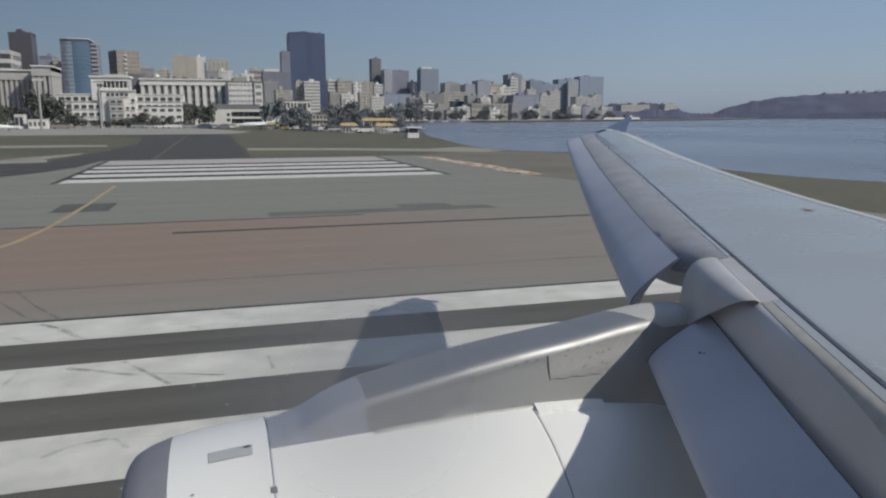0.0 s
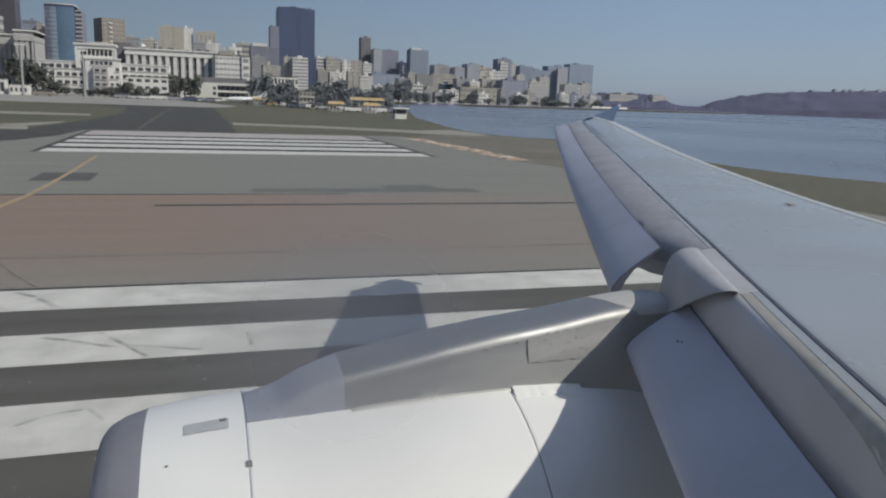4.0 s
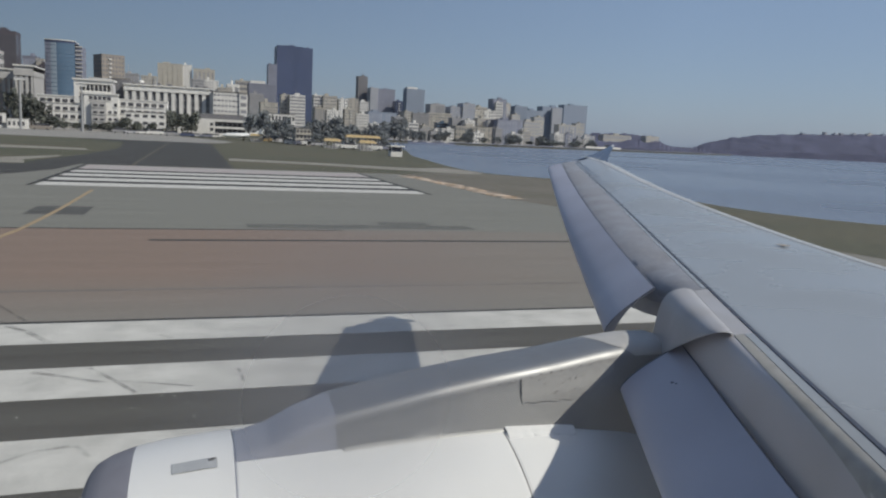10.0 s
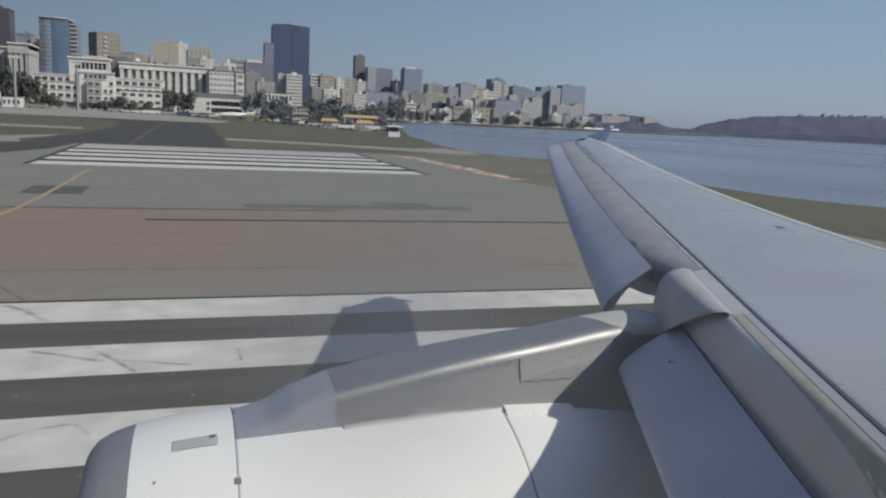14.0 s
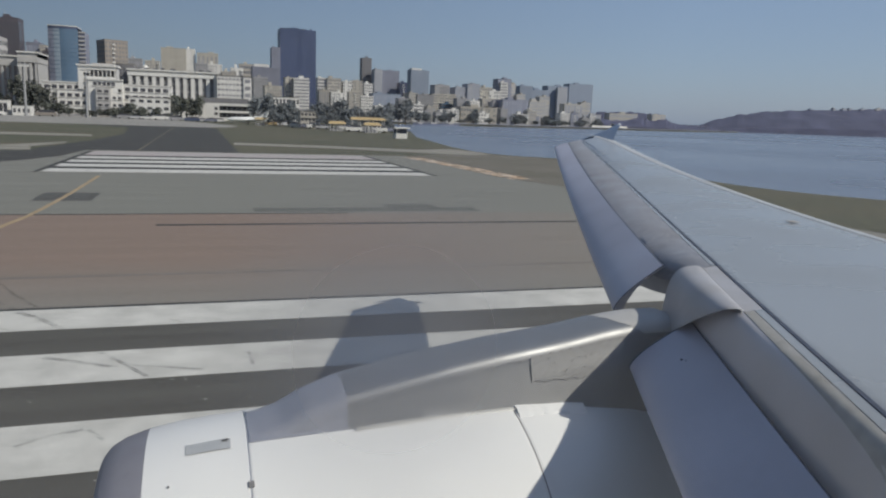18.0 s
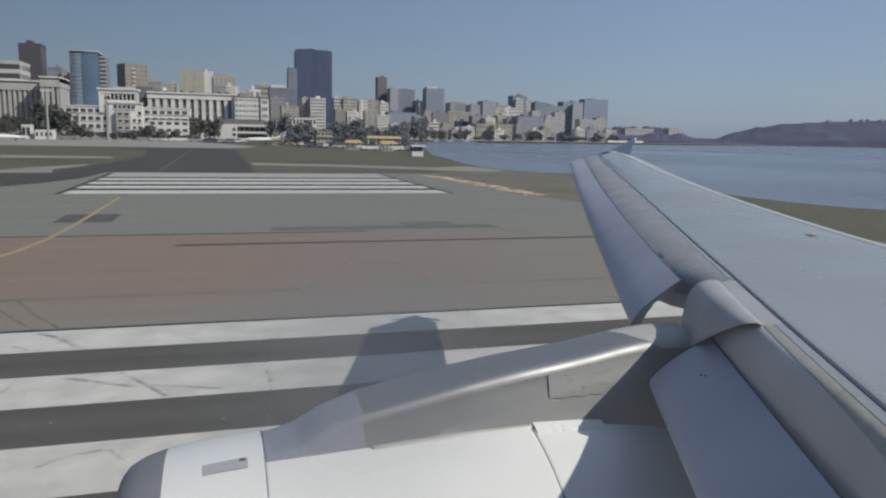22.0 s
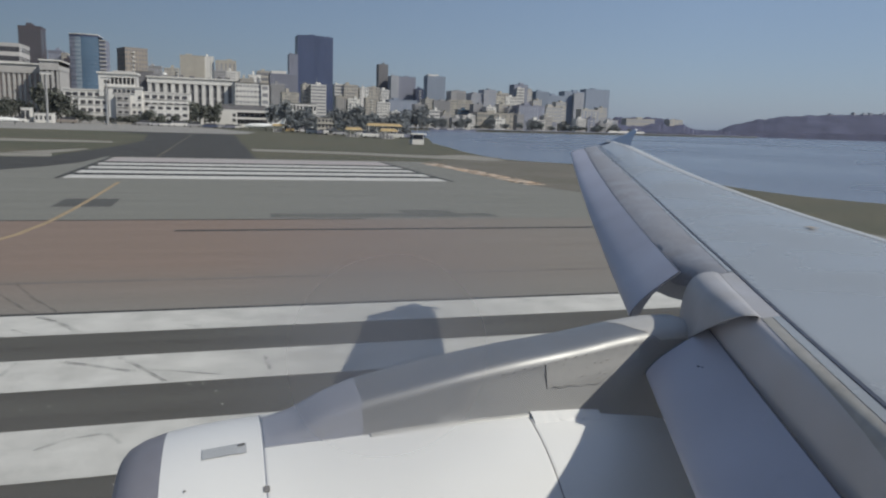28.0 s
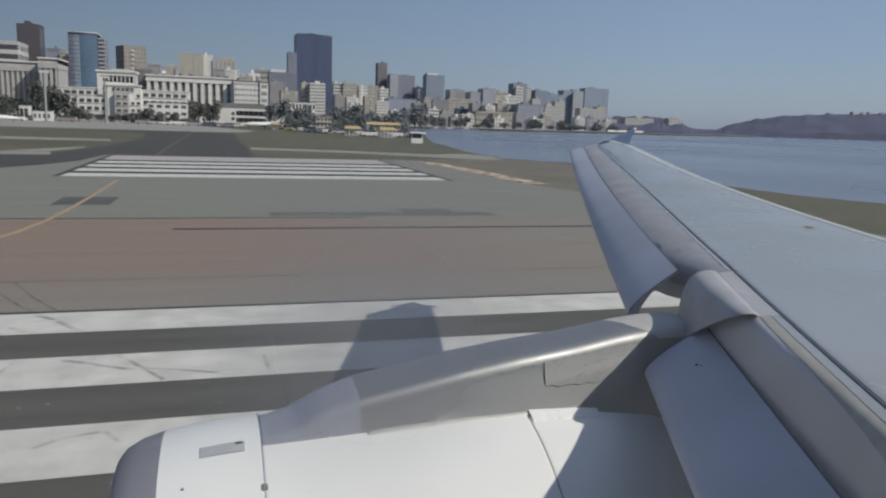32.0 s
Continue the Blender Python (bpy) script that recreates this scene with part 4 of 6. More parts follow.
def slat(y0, y1, n, off, label, c0, ck, d0, dk, dx=0.0, seal=False, tilt=0.0, dxk=0.0):
    rows = []
    for y in frange(y0, y1, n):
        z = z_top(y) + off + tilt * (y1 - y)
        xs = x_slat(y) + dx + dxk * (y - 3.0)
        d = d0 - dk * (y - 4.6) + tilt * (y1 - y)
        c = c0 - ck * (y - 4.6)
        P = [(0, 0), (0.15, 0.118), (0.3, 0.238), (0.45, 0.362), (0.6, 0.494), (0.72, 0.61), (0.82, 0.72), (0.90, 0.825), (0.96, 0.925), (0.99, 1.0), (1.0, 1.06), (0.98, 1.12), (0.91, 1.16), (0.84, 1.13), (0.80, 1.02), (0.70, 0.80), (0.55, 0.55), (0.35, 0.32), (0.02, 0.07)]
        rows.append([(xs - c * u, y, z - d * v) for u, v in P])
    V, F = grid_mesh(rows, True, True)
    ob = ap("slat", V, F, M["slat"], label, True)
    # a thin dark cap on one end of the slat
    if seal:
        V, F = grid_mesh([[(x, y - 0.012, z) for x, y, z in rows[0]], [(x, y - 0.001, z) for x, y, z in rows[0]]] if seal == 1 else [[(x, y + 0.001, z) for x, y, z in rows[-1]], [(x, y + 0.012, z) for x, y, z in rows[-1]]], True, True)
        ap("slat_end_seal", V, F, M["seal"], "thin dark cap on the slat end")
    return ob


def pylon_fairing():
    """A rounded cover over the leading edge above the pylon, proud of the skin, its inboard end cut obliquely."""
    rows = []
    for v in [0.0, 0.012] + frange(0.06, 0.94, 14) + [0.988, 1.0]:
        row = []
        for k in range(24):
            q = 1.0 - (1.0 - min(21, k) / 21) ** 2.2
            y = (3.25 + 0.06 * q - 1.95 * nose_drop(q, 0.37, 4.8, 0.012)) * (1 - v) + 4.36 * v
            xr, xn, z = x_groove(y) - 0.145, x_slat(y) - 0.035 * min(1.0, max(0.0, (y - 3.4) / 0.5)), z_top(y)
            lip = 0.004 * (v in (0.0, 1.0))
            h = 0.045 + 0.014 * min(1.0, 6 * q) - lip
            if k < 22:
                row.append((xr + (xn - xr) * q + lip * q, y, z + h + nose_drop(q, 0.37, 4.8, 0.012)))
            else:
                row.append(((xn + 0.06, xr)[k - 22], y, z - (0.46, 0.10)[k - 22]))
        rows.append(row)
    V, F = grid_mesh(rows[::-1], True, True)
    return ap("pylon_fairing", V, F, M["fairing"], "grey fairing over the leading edge above the pylon", True)


# forward reach, drop, roundness and slope of the fixed leading edge
INNER = (lambda y: -0.095, lambda y: 0.36, 7.0, 0.018)
OUTER = (lambda y: -0.20 + 0.30 * min(1.0, (y - 4.33) / 1.2), lambda y: 0.27 * (1 - 0.045 * max(0, y - 4)) * (0.4 + 0.6 * min(1.0, (y - 4.33) / 1.0)), 2.8, 0.01)
wing_panel()
# the dark stain colour also stands in for shade close behind the slats
leading_edge("leading_edge", 4.33, 15.42, 30, OUTER[0], OUTER[1], M["tan_strip"], "stained fixed leading edge, darkened for the shade behind the slats", 0.045, OUTER[2], OUTER[3])
leading_edge("leading_edge", 0.2, 4.325, 38, INNER[0], INNER[1], M["dnose"], "stained fixed leading edge behind the inner slat", 0.045, INNER[2], INNER[3])
pylon_fairing()
for a, b in ((4.62, 7.285), (7.285, 9.985), (9.985, 12.685), (12.685, 14.9)):
    slat(a, b, 10, 0.0, "blue-grey extended outer slat", 0.38, 0.006, 0.30, 0.0185, 0.0, 1 if a < 5 else 0)
slat(0.3, 3.94, 14, -0.22, "blue-grey extended inner slat", 0.428, -0.007, 0.265, 0.0, 0.053, 2, 0.0, 0.022)
# dark strips that imitate the shade in the gap behind the slats
for y0, y1, dz, dx, dxk, m in ((0.32, 3.92, -0.22, 0.053, 0.022, "seal"), (4.64, 14.88, 0.0, 0.004, 0.0, "seal")):
    rows = []
    for y in frange(y0, y1, 30):
        x, z = x_slat(y) + dx + dxk * (y - 3.0), z_top(y) + dz
        rows.append([(x - 0.002, y, z - 0.002), (x + 0.014, y, z - 0.004), (x + 0.026, y, z - 0.016), (x - 0.006, y, z - 0.026)])
    V, F = grid_mesh(rows, True, True)
    ap("slat_seal", V, F, M[m], "dark strip painted as gap shade along the slat's trailing edge")


def nose_top(y, x, kind):
    """Height of the fixed leading edge in front of the groove."""
    fwd, drop, power, slope = kind
    xg = x_groove(y)
    q = max(0.0, (xg - 0.012 - x) / (xg - x_slat(y) + fwd(y)))
    return z_top(y) + 0.045 + nose_drop(q, drop(y), power, slope)


def lerp_table(tab, x):
    for (a, u), (b, v) in zip(tab, tab[1:]):
        if x <= b:
            return u + (v - u) * max(0.0, (x - a)) / (b - a)
    return tab[-1][1]


for y0, y1, n, kind, gap, m in ((0.25, 3.255, 30, INNER, 0.078, "olive_strip"), (3.257, 4.33, 12, INNER, 0.142, ""), (4.36, 15.35, 44, OUTER, 0.06, "tan_strip")):
    rows, skin = [], []
    for y in (frange(y0, y1, n) if kind is INNER else frange(y0, 4.9, 12) + frange(5.1, y1, n)):
        xg = x_groove(y)
        b = xg - gap
        a = b - 0.066 if kind is INNER else x_slat(y) + 0.03
        if kind is OUTER:
            # rounded inboard end
            a = b - (b - a) * max(0.02, 1.0 - max(0.0, (4.9 - y) / 0.54) ** 2) ** 0.6
        rows.append([(a, y, nose_top(y, a, kind) - 0.01)] + [(x, y, nose_top(y, x, kind) + 0.003) for x in frange(a + 0.004, b, 9)] + [(b + 0.003, y, nose_top(y, b, kind) - 0.01)])
        skin.append([(b + 0.004, y, nose_top(y, b, kind) - 0.01)] + [(x, y, nose_top(y, x, kind) + 0.004) for x in (b + 0.006, xg - 0.035, xg - 0.019)] + [(xg - 0.018, y, nose_top(y, xg - 0.018, kind) - 0.01)])
    if m:
        V, F = grid_mesh(rows, True, True)
        ap("stained_strip", V, F, M[m], "brown stained strip beside the wing groove", True)
    V, F = grid_mesh(skin, True, True)
    ap("skin_strip", V, F, M["wing" if m else "fairing"], "pale skin strip along the wing groove", True)
rows = [[(x_groove(y) - 0.016, y, z_top(y) + 0.0525), (x_groove(y) + 0.008, y, z_top(y) + 0.0525), (x_groove(y) + 0.008, y, z_top(y) - 0.05), (x_groove(y) - 0.016, y, z_top(y) - 0.05)] for y in frange(0.25, 15.4, 40)]
V, F = grid_mesh(rows, True, True)
ap("groove_seal", V, F, M["seal"], "dark seal line along the wing")

rows = []
for y in frange(2.0, 15.3, 30):
    xe, z = x_edge(y), z_top(y)
    rows.append([(xe - 0.02, y, z + 0.10), (xe, y, z + 0.108), (xe + 0.06, y, z + 0.106), (xe + 0.22, y, z + 0.075), (xe + 0.22, y, z + 0.05), (xe - 0.02, y, z + 0.07)])
V, F = grid_mesh(rows, True, True)
ap("flap_edge", V, F, M["paint_grey"], "light grey flap and spoiler edge")

# wing tip fence
FENCE = [(8.14, 4.43), (8.58, 4.565), (9.00, 4.74), (9.27, 4.88), (9.335, 4.865), (9.20, 4.66), (9.12, 4.44), (9.16, 4.20), (9.02, 3.98), (8.88, 3.99), (8.72, 4.22)]
fx, fz = sum(p[0] for p in FENCE) / len(FENCE), sum(p[1] for p in FENCE) / len(FENCE)
rows = []
for w, k in ((0.0, 0.90), (0.018, 1.0), (0.045, 1.0), (0.063, 0.90)):
    rows.append([(fx + (x - fx) * k, 15.46 + w + 0.12 * max(0.0, z - 4.45), fz + (z - fz) * k) for x, z in FENCE])
V, F = grid_mesh(rows, True, True)
# a small dark rounded piece at the end of the outer slat
V, F = grid_mesh([[(7.84 + 0.09 * math.cos(math.pi * k / 5) * r, 14.93 + w, 4.385 + 0.03 * math.sin(math.pi * k / 5) * r) for k in range(10)] for w, r in ((0.0, 0.8), (0.02, 1.0), (0.06, 0.9), (0.09, 0.4))], True, True)
ap("tip_light", V, F, M["seal"], "small dark rounded piece at the outer slat's end", True)
V, F = grid_mesh(rows, True, True)
ap("tip_fence", V, F, M["blue"], "blue wing tip fence")

# nacelle
NY, NZ = 4.2, 1.88


def revolve(name, prof, material, label, seg=72):
    rows = [[(x, NY + r * math.sin(2 * math.pi * j / seg), NZ + r * math.cos(2 * math.pi * j / seg)) for j in range(seg)] for x, r in prof]
    V, F = grid_mesh(rows, True, False)
    return ap(name, V, F, material, label, True)


nacelle = new("nacelle")
nacelle.parent = plane
tagged(nacelle, "white engine nacelle")


def nac(name, prof, material, label):
    ob = revolve(name, prof, material, label)
    ob.parent = nacelle
    return ob


nac("inlet_lip", [(-0.10, 0.86), (-0.40, 0.87), (-0.52, 0.90), (-0.575, 0.945), (-0.575, 0.985), (-0.54, 1.03), (-0.46, 1.075), (-0.33, 1.115)], M["lip"], "bare metal inlet lip")
nac("inlet_cowl", [(-0.33, 1.115), (-0.15, 1.145), (0.05, 1.165), (0.194, 1.1736), (0.20, 1.174), (0.203, 1.172), (0.205, 1.166)], M["paint_white"], "white inlet cowl")
nac("fan_cowl", [(0.207, 1.166), (0.209, 1.172), (0.212, 1.174), (0.225, 1.175), (0.35, 1.1845), (0.5, 1.195), (0.9, 1.225), (1.3, 1.248), (1.6, 1.2565), (1.74, 1.258), (1.757, 1.258), (1.761, 1.256), (1.763, 1.250)], M["paint_white"], "white fan cowl")
nac("reverser_cowl", [(1.765, 1.250), (1.767, 1.255), (1.771, 1.257), (1.79, 1.2572), (1.95, 1.254), (2.15, 1.245), (2.6, 1.19), (3.0, 1.09), (3.4, 0.94), (3.6, 0.85), (3.6, 0.82)], M["paint_white"], "white thrust reverser cowl")
nac("core_nozzle", [(3.3, 0.62), (4.0, 0.55), (4.6, 0.42), (4.6, 0.40)], M["pylon_metal"], "metal exhaust nozzle")
nac("fan_disc", [(0.1, 0.87), (0.1, 0.2), (-0.1, 0.05), (-0.12, 0.001)], M["rubber"], "dark fan behind the inlet")


for x, r in ((0.206, 1.1735), (1.764, 1.2572)):
    nac("cowl_seam", [(x - 0.004, r - 0.01), (x - 0.004, r), (x + 0.004, r), (x + 0.004, r - 0.01)], M["pylon_paint" if x < 1 else "rivet"], "thin dark panel seam")


def on_nacelle(x, a, r):
    """A point on the nacelle at the angle a (degrees) from the top towards the cabin."""
    return (x, NY - r * math.sin(radians(a)), NZ + r * math.cos(radians(a)))


# vent on the inlet cowl
rows = []
for x in frange(-0.12, 0.115, 5):
    rows.append([on_nacelle(x, a, 1.172 - 0.06 * max(0, 0.05 - x) ** 1.0 * 2) for a in (6.9, 8.4, 10.0, 11.6)])
V, F = grid_mesh(rows)
ob = ap("vent", V, F, M["paint_grey"], "grey louvred vent")
ob.parent = nacelle
V, F = grid_mesh([[on_nacelle(x, a, 1.176 + g) for a in (7.3, 8.4, 8.4, 7.3)] for x, g in ((0.07, 0.0), (0.105, 0.004))])
ob = ap("vent_latch", V, F, M["rivet"], "small dark latch")
ob.parent = nacelle


# pylon: a flat-topped fairing that rises from the nacelle's top to the wing
RIDGE = [(0.21, 3.05), (0.39, 3.107), (0.54, 3.19), (0.75, 3.268), (1.04, 3.327), (1.35, 3.39), (1.71, 3.445), (2.13, 3.495), (2.44, 3.545), (2.74, 3.58), (3.0, 3.58), (3.1, 3.53), (3.15, 3.40)]
NAC_R = [(0.2, 1.17), (0.5, 1.195), (0.9, 1.225), (1.3, 1.25), (1.76, 1.258), (2.15, 1.245), (2.6, 1.19), (3.0, 1.09), (3.4, 0.94)]


def nac_top(x, y):
    r = lerp_table(NAC_R, x)
    return NZ + math.sqrt(max(0.01, r * r - (y - NY) ** 2))


def pylon_section(x, grow=0.0):
    zr = lerp_table(RIDGE, x) + grow
    k = min(1.0, max(0.0, (x - 0.2) / 0.6))
    yi = 3.985 - 0.045 * k - grow
    e = min(1.0, max(0.0, (x - 1.2) / 1.7))
    e = 0.07 * e * e * (3 - 2 * e)
    prof = [(4.55, nac_top(x, 4.55) - 0.04), (4.52, zr - 0.2), (4.50, zr - 0.10), (4.45, zr - 0.03), (4.38, zr), (4.30, zr + 0.005), (4.22 + 0.3 * e, zr + 0.004), (4.10 + 0.8 * e, zr - 0.004), (4.045 + 0.9 * e - grow, zr - 0.012), (4.018 + 0.92 * e - grow, zr - 0.028), (4.004 + 0.9 * e - grow, zr - 0.050), (3.998 + 0.9 * e - grow, zr - 0.078), (yi + 0.015 + 0.035 * k + 0.9 * e - grow, zr - 0.13), (yi + 0.006 + 0.020 * k + 0.85 * e, zr - 0.20), (yi + 0.002 + 0.006 * k + 0.75 * e, zr - 0.31), (yi - 0.012, nac_top(x, yi) - 0.05)]
    row = [(x, y, max(z, nac_top(x, y) + (0.008 if 2 < i < 14 else -0.05))) for i, (y, z) in enumerate(prof)]
    if row[-1][2] > row[-2][2]:
        row[-1] = (x, row[-1][1], row[-2][2] - 0.01)
    return row


def pylon(name, x0, x1, material, label, n=22):
    V, F = grid_mesh([pylon_section(x) for x in frange(x0, x1, n)])
    return ap(name, V, F, material, label, True)


pylon("pylon_nose", 0.215, 0.76, M["pylon_paint"], "blue-grey painted pylon nose")
pylon("pylon", 0.7605, 3.15, M["pylon_metal"], "bare metal engine pylon", 40)
rows = []
for j in range(9):
    # the pale patch starts obliquely across the pylon's top
    x0 = 2.44 + 0.035 * j
    rows.append([pylon_section(x, 0.002)[3 + j] for x in frange(x0, 3.12, 10)])
V, F = grid_mesh(rows)
ap("pylon_cap", V, F, M["pylon_cap"], "pale patch on the pylon's top where it meets the wing", True)


def side_point(x, z, grow):
    """The pylon's cabin side at height z."""
    sec = pylon_section(x, grow)[6:]
    for p, q in zip(sec, sec[1:]):
        if q[2] <= z <= p[2]:
            t = (p[2] - z) / max(1e-6, p[2] - q[2])
            return (x, p[1] + (q[1] - p[1]) * t, z)
    return (x, sec[-1][1], z)


rows = []
for i in range(15):
    x = 1.90 + 0.66 * i / 14
    lo = 3.262 + 0.006 * math.sin(i * 2.3) + 0.62 * max(0, x - 2.26) ** 1.1
    hi = lerp_table(RIDGE, x) - 0.062
    rows.append([side_point(x, hi + (lo - hi) * j / 7, 0.005) for j in range(8)])
V, F = grid_mesh(rows)
ap("pylon_panel", V, F, M["pylon_sealed"], "light sealed access panel with dark screws", True)
rows = []
for x in frange(0.80, 2.16, 26):
    yi = 3.985 - 0.045 * min(1.0, (x - 0.2) / 0.6)
    rows.append([(x, yi + dy, nac_top(x, yi + dy) + dz) for dy, dz in ((0.022, 0.009), (0.008, 0.010), (-0.002, 0.006), (-0.008, -0.004))])
V, F = grid_mesh(rows)
ap("pylon_skirt", V, F, M["pylon_patch"], "pale sealant strip along the nacelle", True)
rl = random.Random(31)
rows = []
for x in frange(1.78, 2.24, 26):
    g, h = rl.uniform(-0.007, 0.007), rl.uniform(-0.0015, 0.0025)
    rows.append([(x, yy, nac_top(x, yy) + dz) for yy, dz in ((3.985, 0.016), (3.940, 0.020 + h), (3.912 + g, 0.015 + h), (3.898 + g, 0.006), (3.880 + 1.4 * g, 0.008 + h), (3.868 + 1.4 * g, -0.004))])
V, F = grid_mesh(rows)
ap("sealant_ledge", V, F, M["paint_white"], "white sealed ledge beside the pylon", True)
rv = random.Random(4)
for i in range(24):
    if i < 14:
        x = 1.62 + 0.07 * i
        z = lerp_table(RIDGE, x) - 0.066 + rv.uniform(-0.008, 0.008)
    else:
        x = 1.93 + rv.uniform(0, 0.42)
        z = rv.uniform(3.30, 3.40) + 0.12 * max(0, x - 2.2)
    p = side_point(x, z, 0.006)
    V, F = grid_mesh([[(p[0] + r * math.cos(math.pi * k / 4), p[1] + yy, p[2] + r * math.sin(math.pi * k / 4)) for k in range(8)] for yy, r in ((0.004, 0.0055), (-0.002, 0.004))], True, True)
    ap("screw", V, F, M["rivet"])
p = on_nacelle(-0.20, 22.0, 1.142)
V, F = grid_mesh([[(p[0] + r * math.cos(math.pi * k / 5), p[1] + r * math.sin(math.pi * k / 5), p[2] + zz) for k in range(10)] for zz, r in ((-0.004, 0.007), (0.003, 0.005))], True, True)
ap("drain_plug", V, F, M["rivet"])
# scuffs on the inner slat and a latch on the cowl seam
for y, u, v, a in ((3.50, 0.40, 0.318, 0.009), (3.46, 0.36, 0.286, 0.006)):
    c = 0.428 + 0.007 * (y - 4.6)
    px, pz = x_slat(y) + 0.053 + 0.022 * (y - 3.0) - c * u, z_top(y) - 0.22 - 0.265 * v
    V, F = grid_mesh([[(px + r * math.cos(math.pi * k / 4) * 0.8 - lift * 0.55, y + 1.6 * r * math.sin(math.pi * k / 4), pz + r * math.cos(math.pi * k / 4) * 0.6 + lift * 0.8) for k in range(8)] for r, lift in ((a, -0.002), (a * 0.7, 0.004))], True, True)
    ap("scuff", V, F, M["seal"], "small dark scuff on the slat")
V, F = grid_mesh([[on_nacelle(x, a, 1.176 + g) for x, a in ((0.192, 24.6), (0.222, 24.6), (0.222, 26.4), (0.192, 26.4))] for g in (-0.006, 0.005)], True, True)
ob = ap("cowl_latch", V, F, M["rivet"], "small dark latch on the cowl seam")
ob.parent = nacelle
# orange stencil on the wing skin
V, F = grid_mesh([[(x, y, z_top(5.9) + 0.1165 + zz) for x, y in ((5.38, 5.72), (5.47, 5.72), (5.47, 5.82), (5.38, 5.82))] for zz in (0.0, 0.003)], True, True)
ap("wing_stencil", V, F, M["orange_mark"], "small faded orange stencil")

# fuselage with the window through which the film was made, tail and far wing
FY, FZ, FR = -1.68, 4.15, 2.0
WX, WZ = 0.093, 4.84


def fuselage():
    seg = 96
    xs = [-9.6, -9.4, -8.8, -7.6, -6.0, -4.0, -2.0, -0.6, -0.4, 0.9, 1.2, 4.0, 8.0, 12.0, 15.0, 18.0, 21.0, 23.5, 24.2]
    rad = {-9.6: 0.05, -9.4: 0.5, -8.8: 1.1, -7.6: 1.65, -6.0: 1.94, 15.0: 1.96, 18.0: 1.6, 21.0: 1.05, 23.5: 0.4, 24.2: 0.1}
    rise = {-9.6: -0.6, -9.4: -0.55, -8.8: -0.4, -7.6: -0.2, 18.0: 0.3, 21.0: 0.75, 23.5: 1.2, 24.2: 1.35}
    rows = [[(x, FY + rad.get(x, FR) * math.sin(2 * math.pi * j / seg), FZ + rise.get(x, 0) + rad.get(x, FR) * math.cos(2 * math.pi * j / seg)) for j in range(seg)] for x in xs]
    V, F = grid_mesh(rows, True, True)
    # leave the window bay open
    keep = []
    for f in F:
        c = sum((Vector(V[i]) for i in f), Vector()) / len(f)
        if len(f) == 4 and -0.4 < c.x < 0.9 and c.y > 0 and 4.45 < c.z < 5.35:
            continue
        keep.append(f)
    ap("fuselage", V, keep, M["skin"], "white cylindrical fuselage", True)


fuselage()


def swept(name, root, tip, c0, c1, t0, t1, material, label):
    rows = []
    for u in (0.0, 1.0):
        p = Vector(root).lerp(Vector(tip), u)
        c, t = c0 + (c1 - c0) * u, t0 + (t1 - t0) * u
        d = (Vector(tip) - Vector(root))
        side = Vector((0, 1, 0)) if abs(d.z) > abs(d.y) else Vector((0, 0, 1))
        row = []
        for k in range(12):
            a = 2 * math.pi * k / 12
            row.append(p + Vector((c * (0.5 - 0.5 * math.cos(a)), 0, 0)) + side * t * 0.5 * math.sin(a) * (0.5 + 0.5 * math.cos(a)) ** 0.5)
        rows.append([tuple(v) for v in row])
    V, F = grid_mesh(rows, True, True)
    ap(name, V, F, material, label, True)


swept("tail_fin", (16.2, FY, 5.9), (21.6, FY, 11.7), 5.8, 1.9, 0.5, 0.2, M["skin"], "white tail fin")
swept("tailplane", (19.0, FY + 0.8, 5.0), (22.0, FY + 6.2, 5.6), 3.8, 1.3, 0.35, 0.15, M["wing"], "grey tailplane")
swept("tailplane", (19.0, FY - 0.8, 5.0), (22.0, FY - 6.2, 5.6), 3.8, 1.3, 0.35, 0.15, M["wing"], "grey tailplane")
swept("far_wing", (1.2, FY - 1.7, 3.5), (7.4, FY - 17.0, 4.4), 6.2, 1.6, 0.8, 0.25, M["wing"], "grey port wing")
for x, y in ((7.6, FY - 3.8), (7.6, FY + 3.8), (-5.2, FY)):
    boxes("gear_leg", [(x - 10 - 0.12, x - 10 + 0.12, y + 1.66 - 0.12, y + 1.66 + 0.12, 0.5, 3.2)], M["pole"], plane)
    for s in (-0.35, 0.35):
        rows = [[(x - 10 + r * math.sin(2 * math.pi * j / 28), y + 1.66 + s + w, 0.57 + r * math.cos(2 * math.pi * j / 28)) for j in range(28)] for w, r in ((-0.18, 0.3), (-0.18, 0.5), (-0.1, 0.565), (0.1, 0.565), (0.18, 0.5), (0.18, 0.3))]
        V, F = grid_mesh(rows, True, True)
        raw("wheel", V, F, M["rubber"], plane, "black tyre")

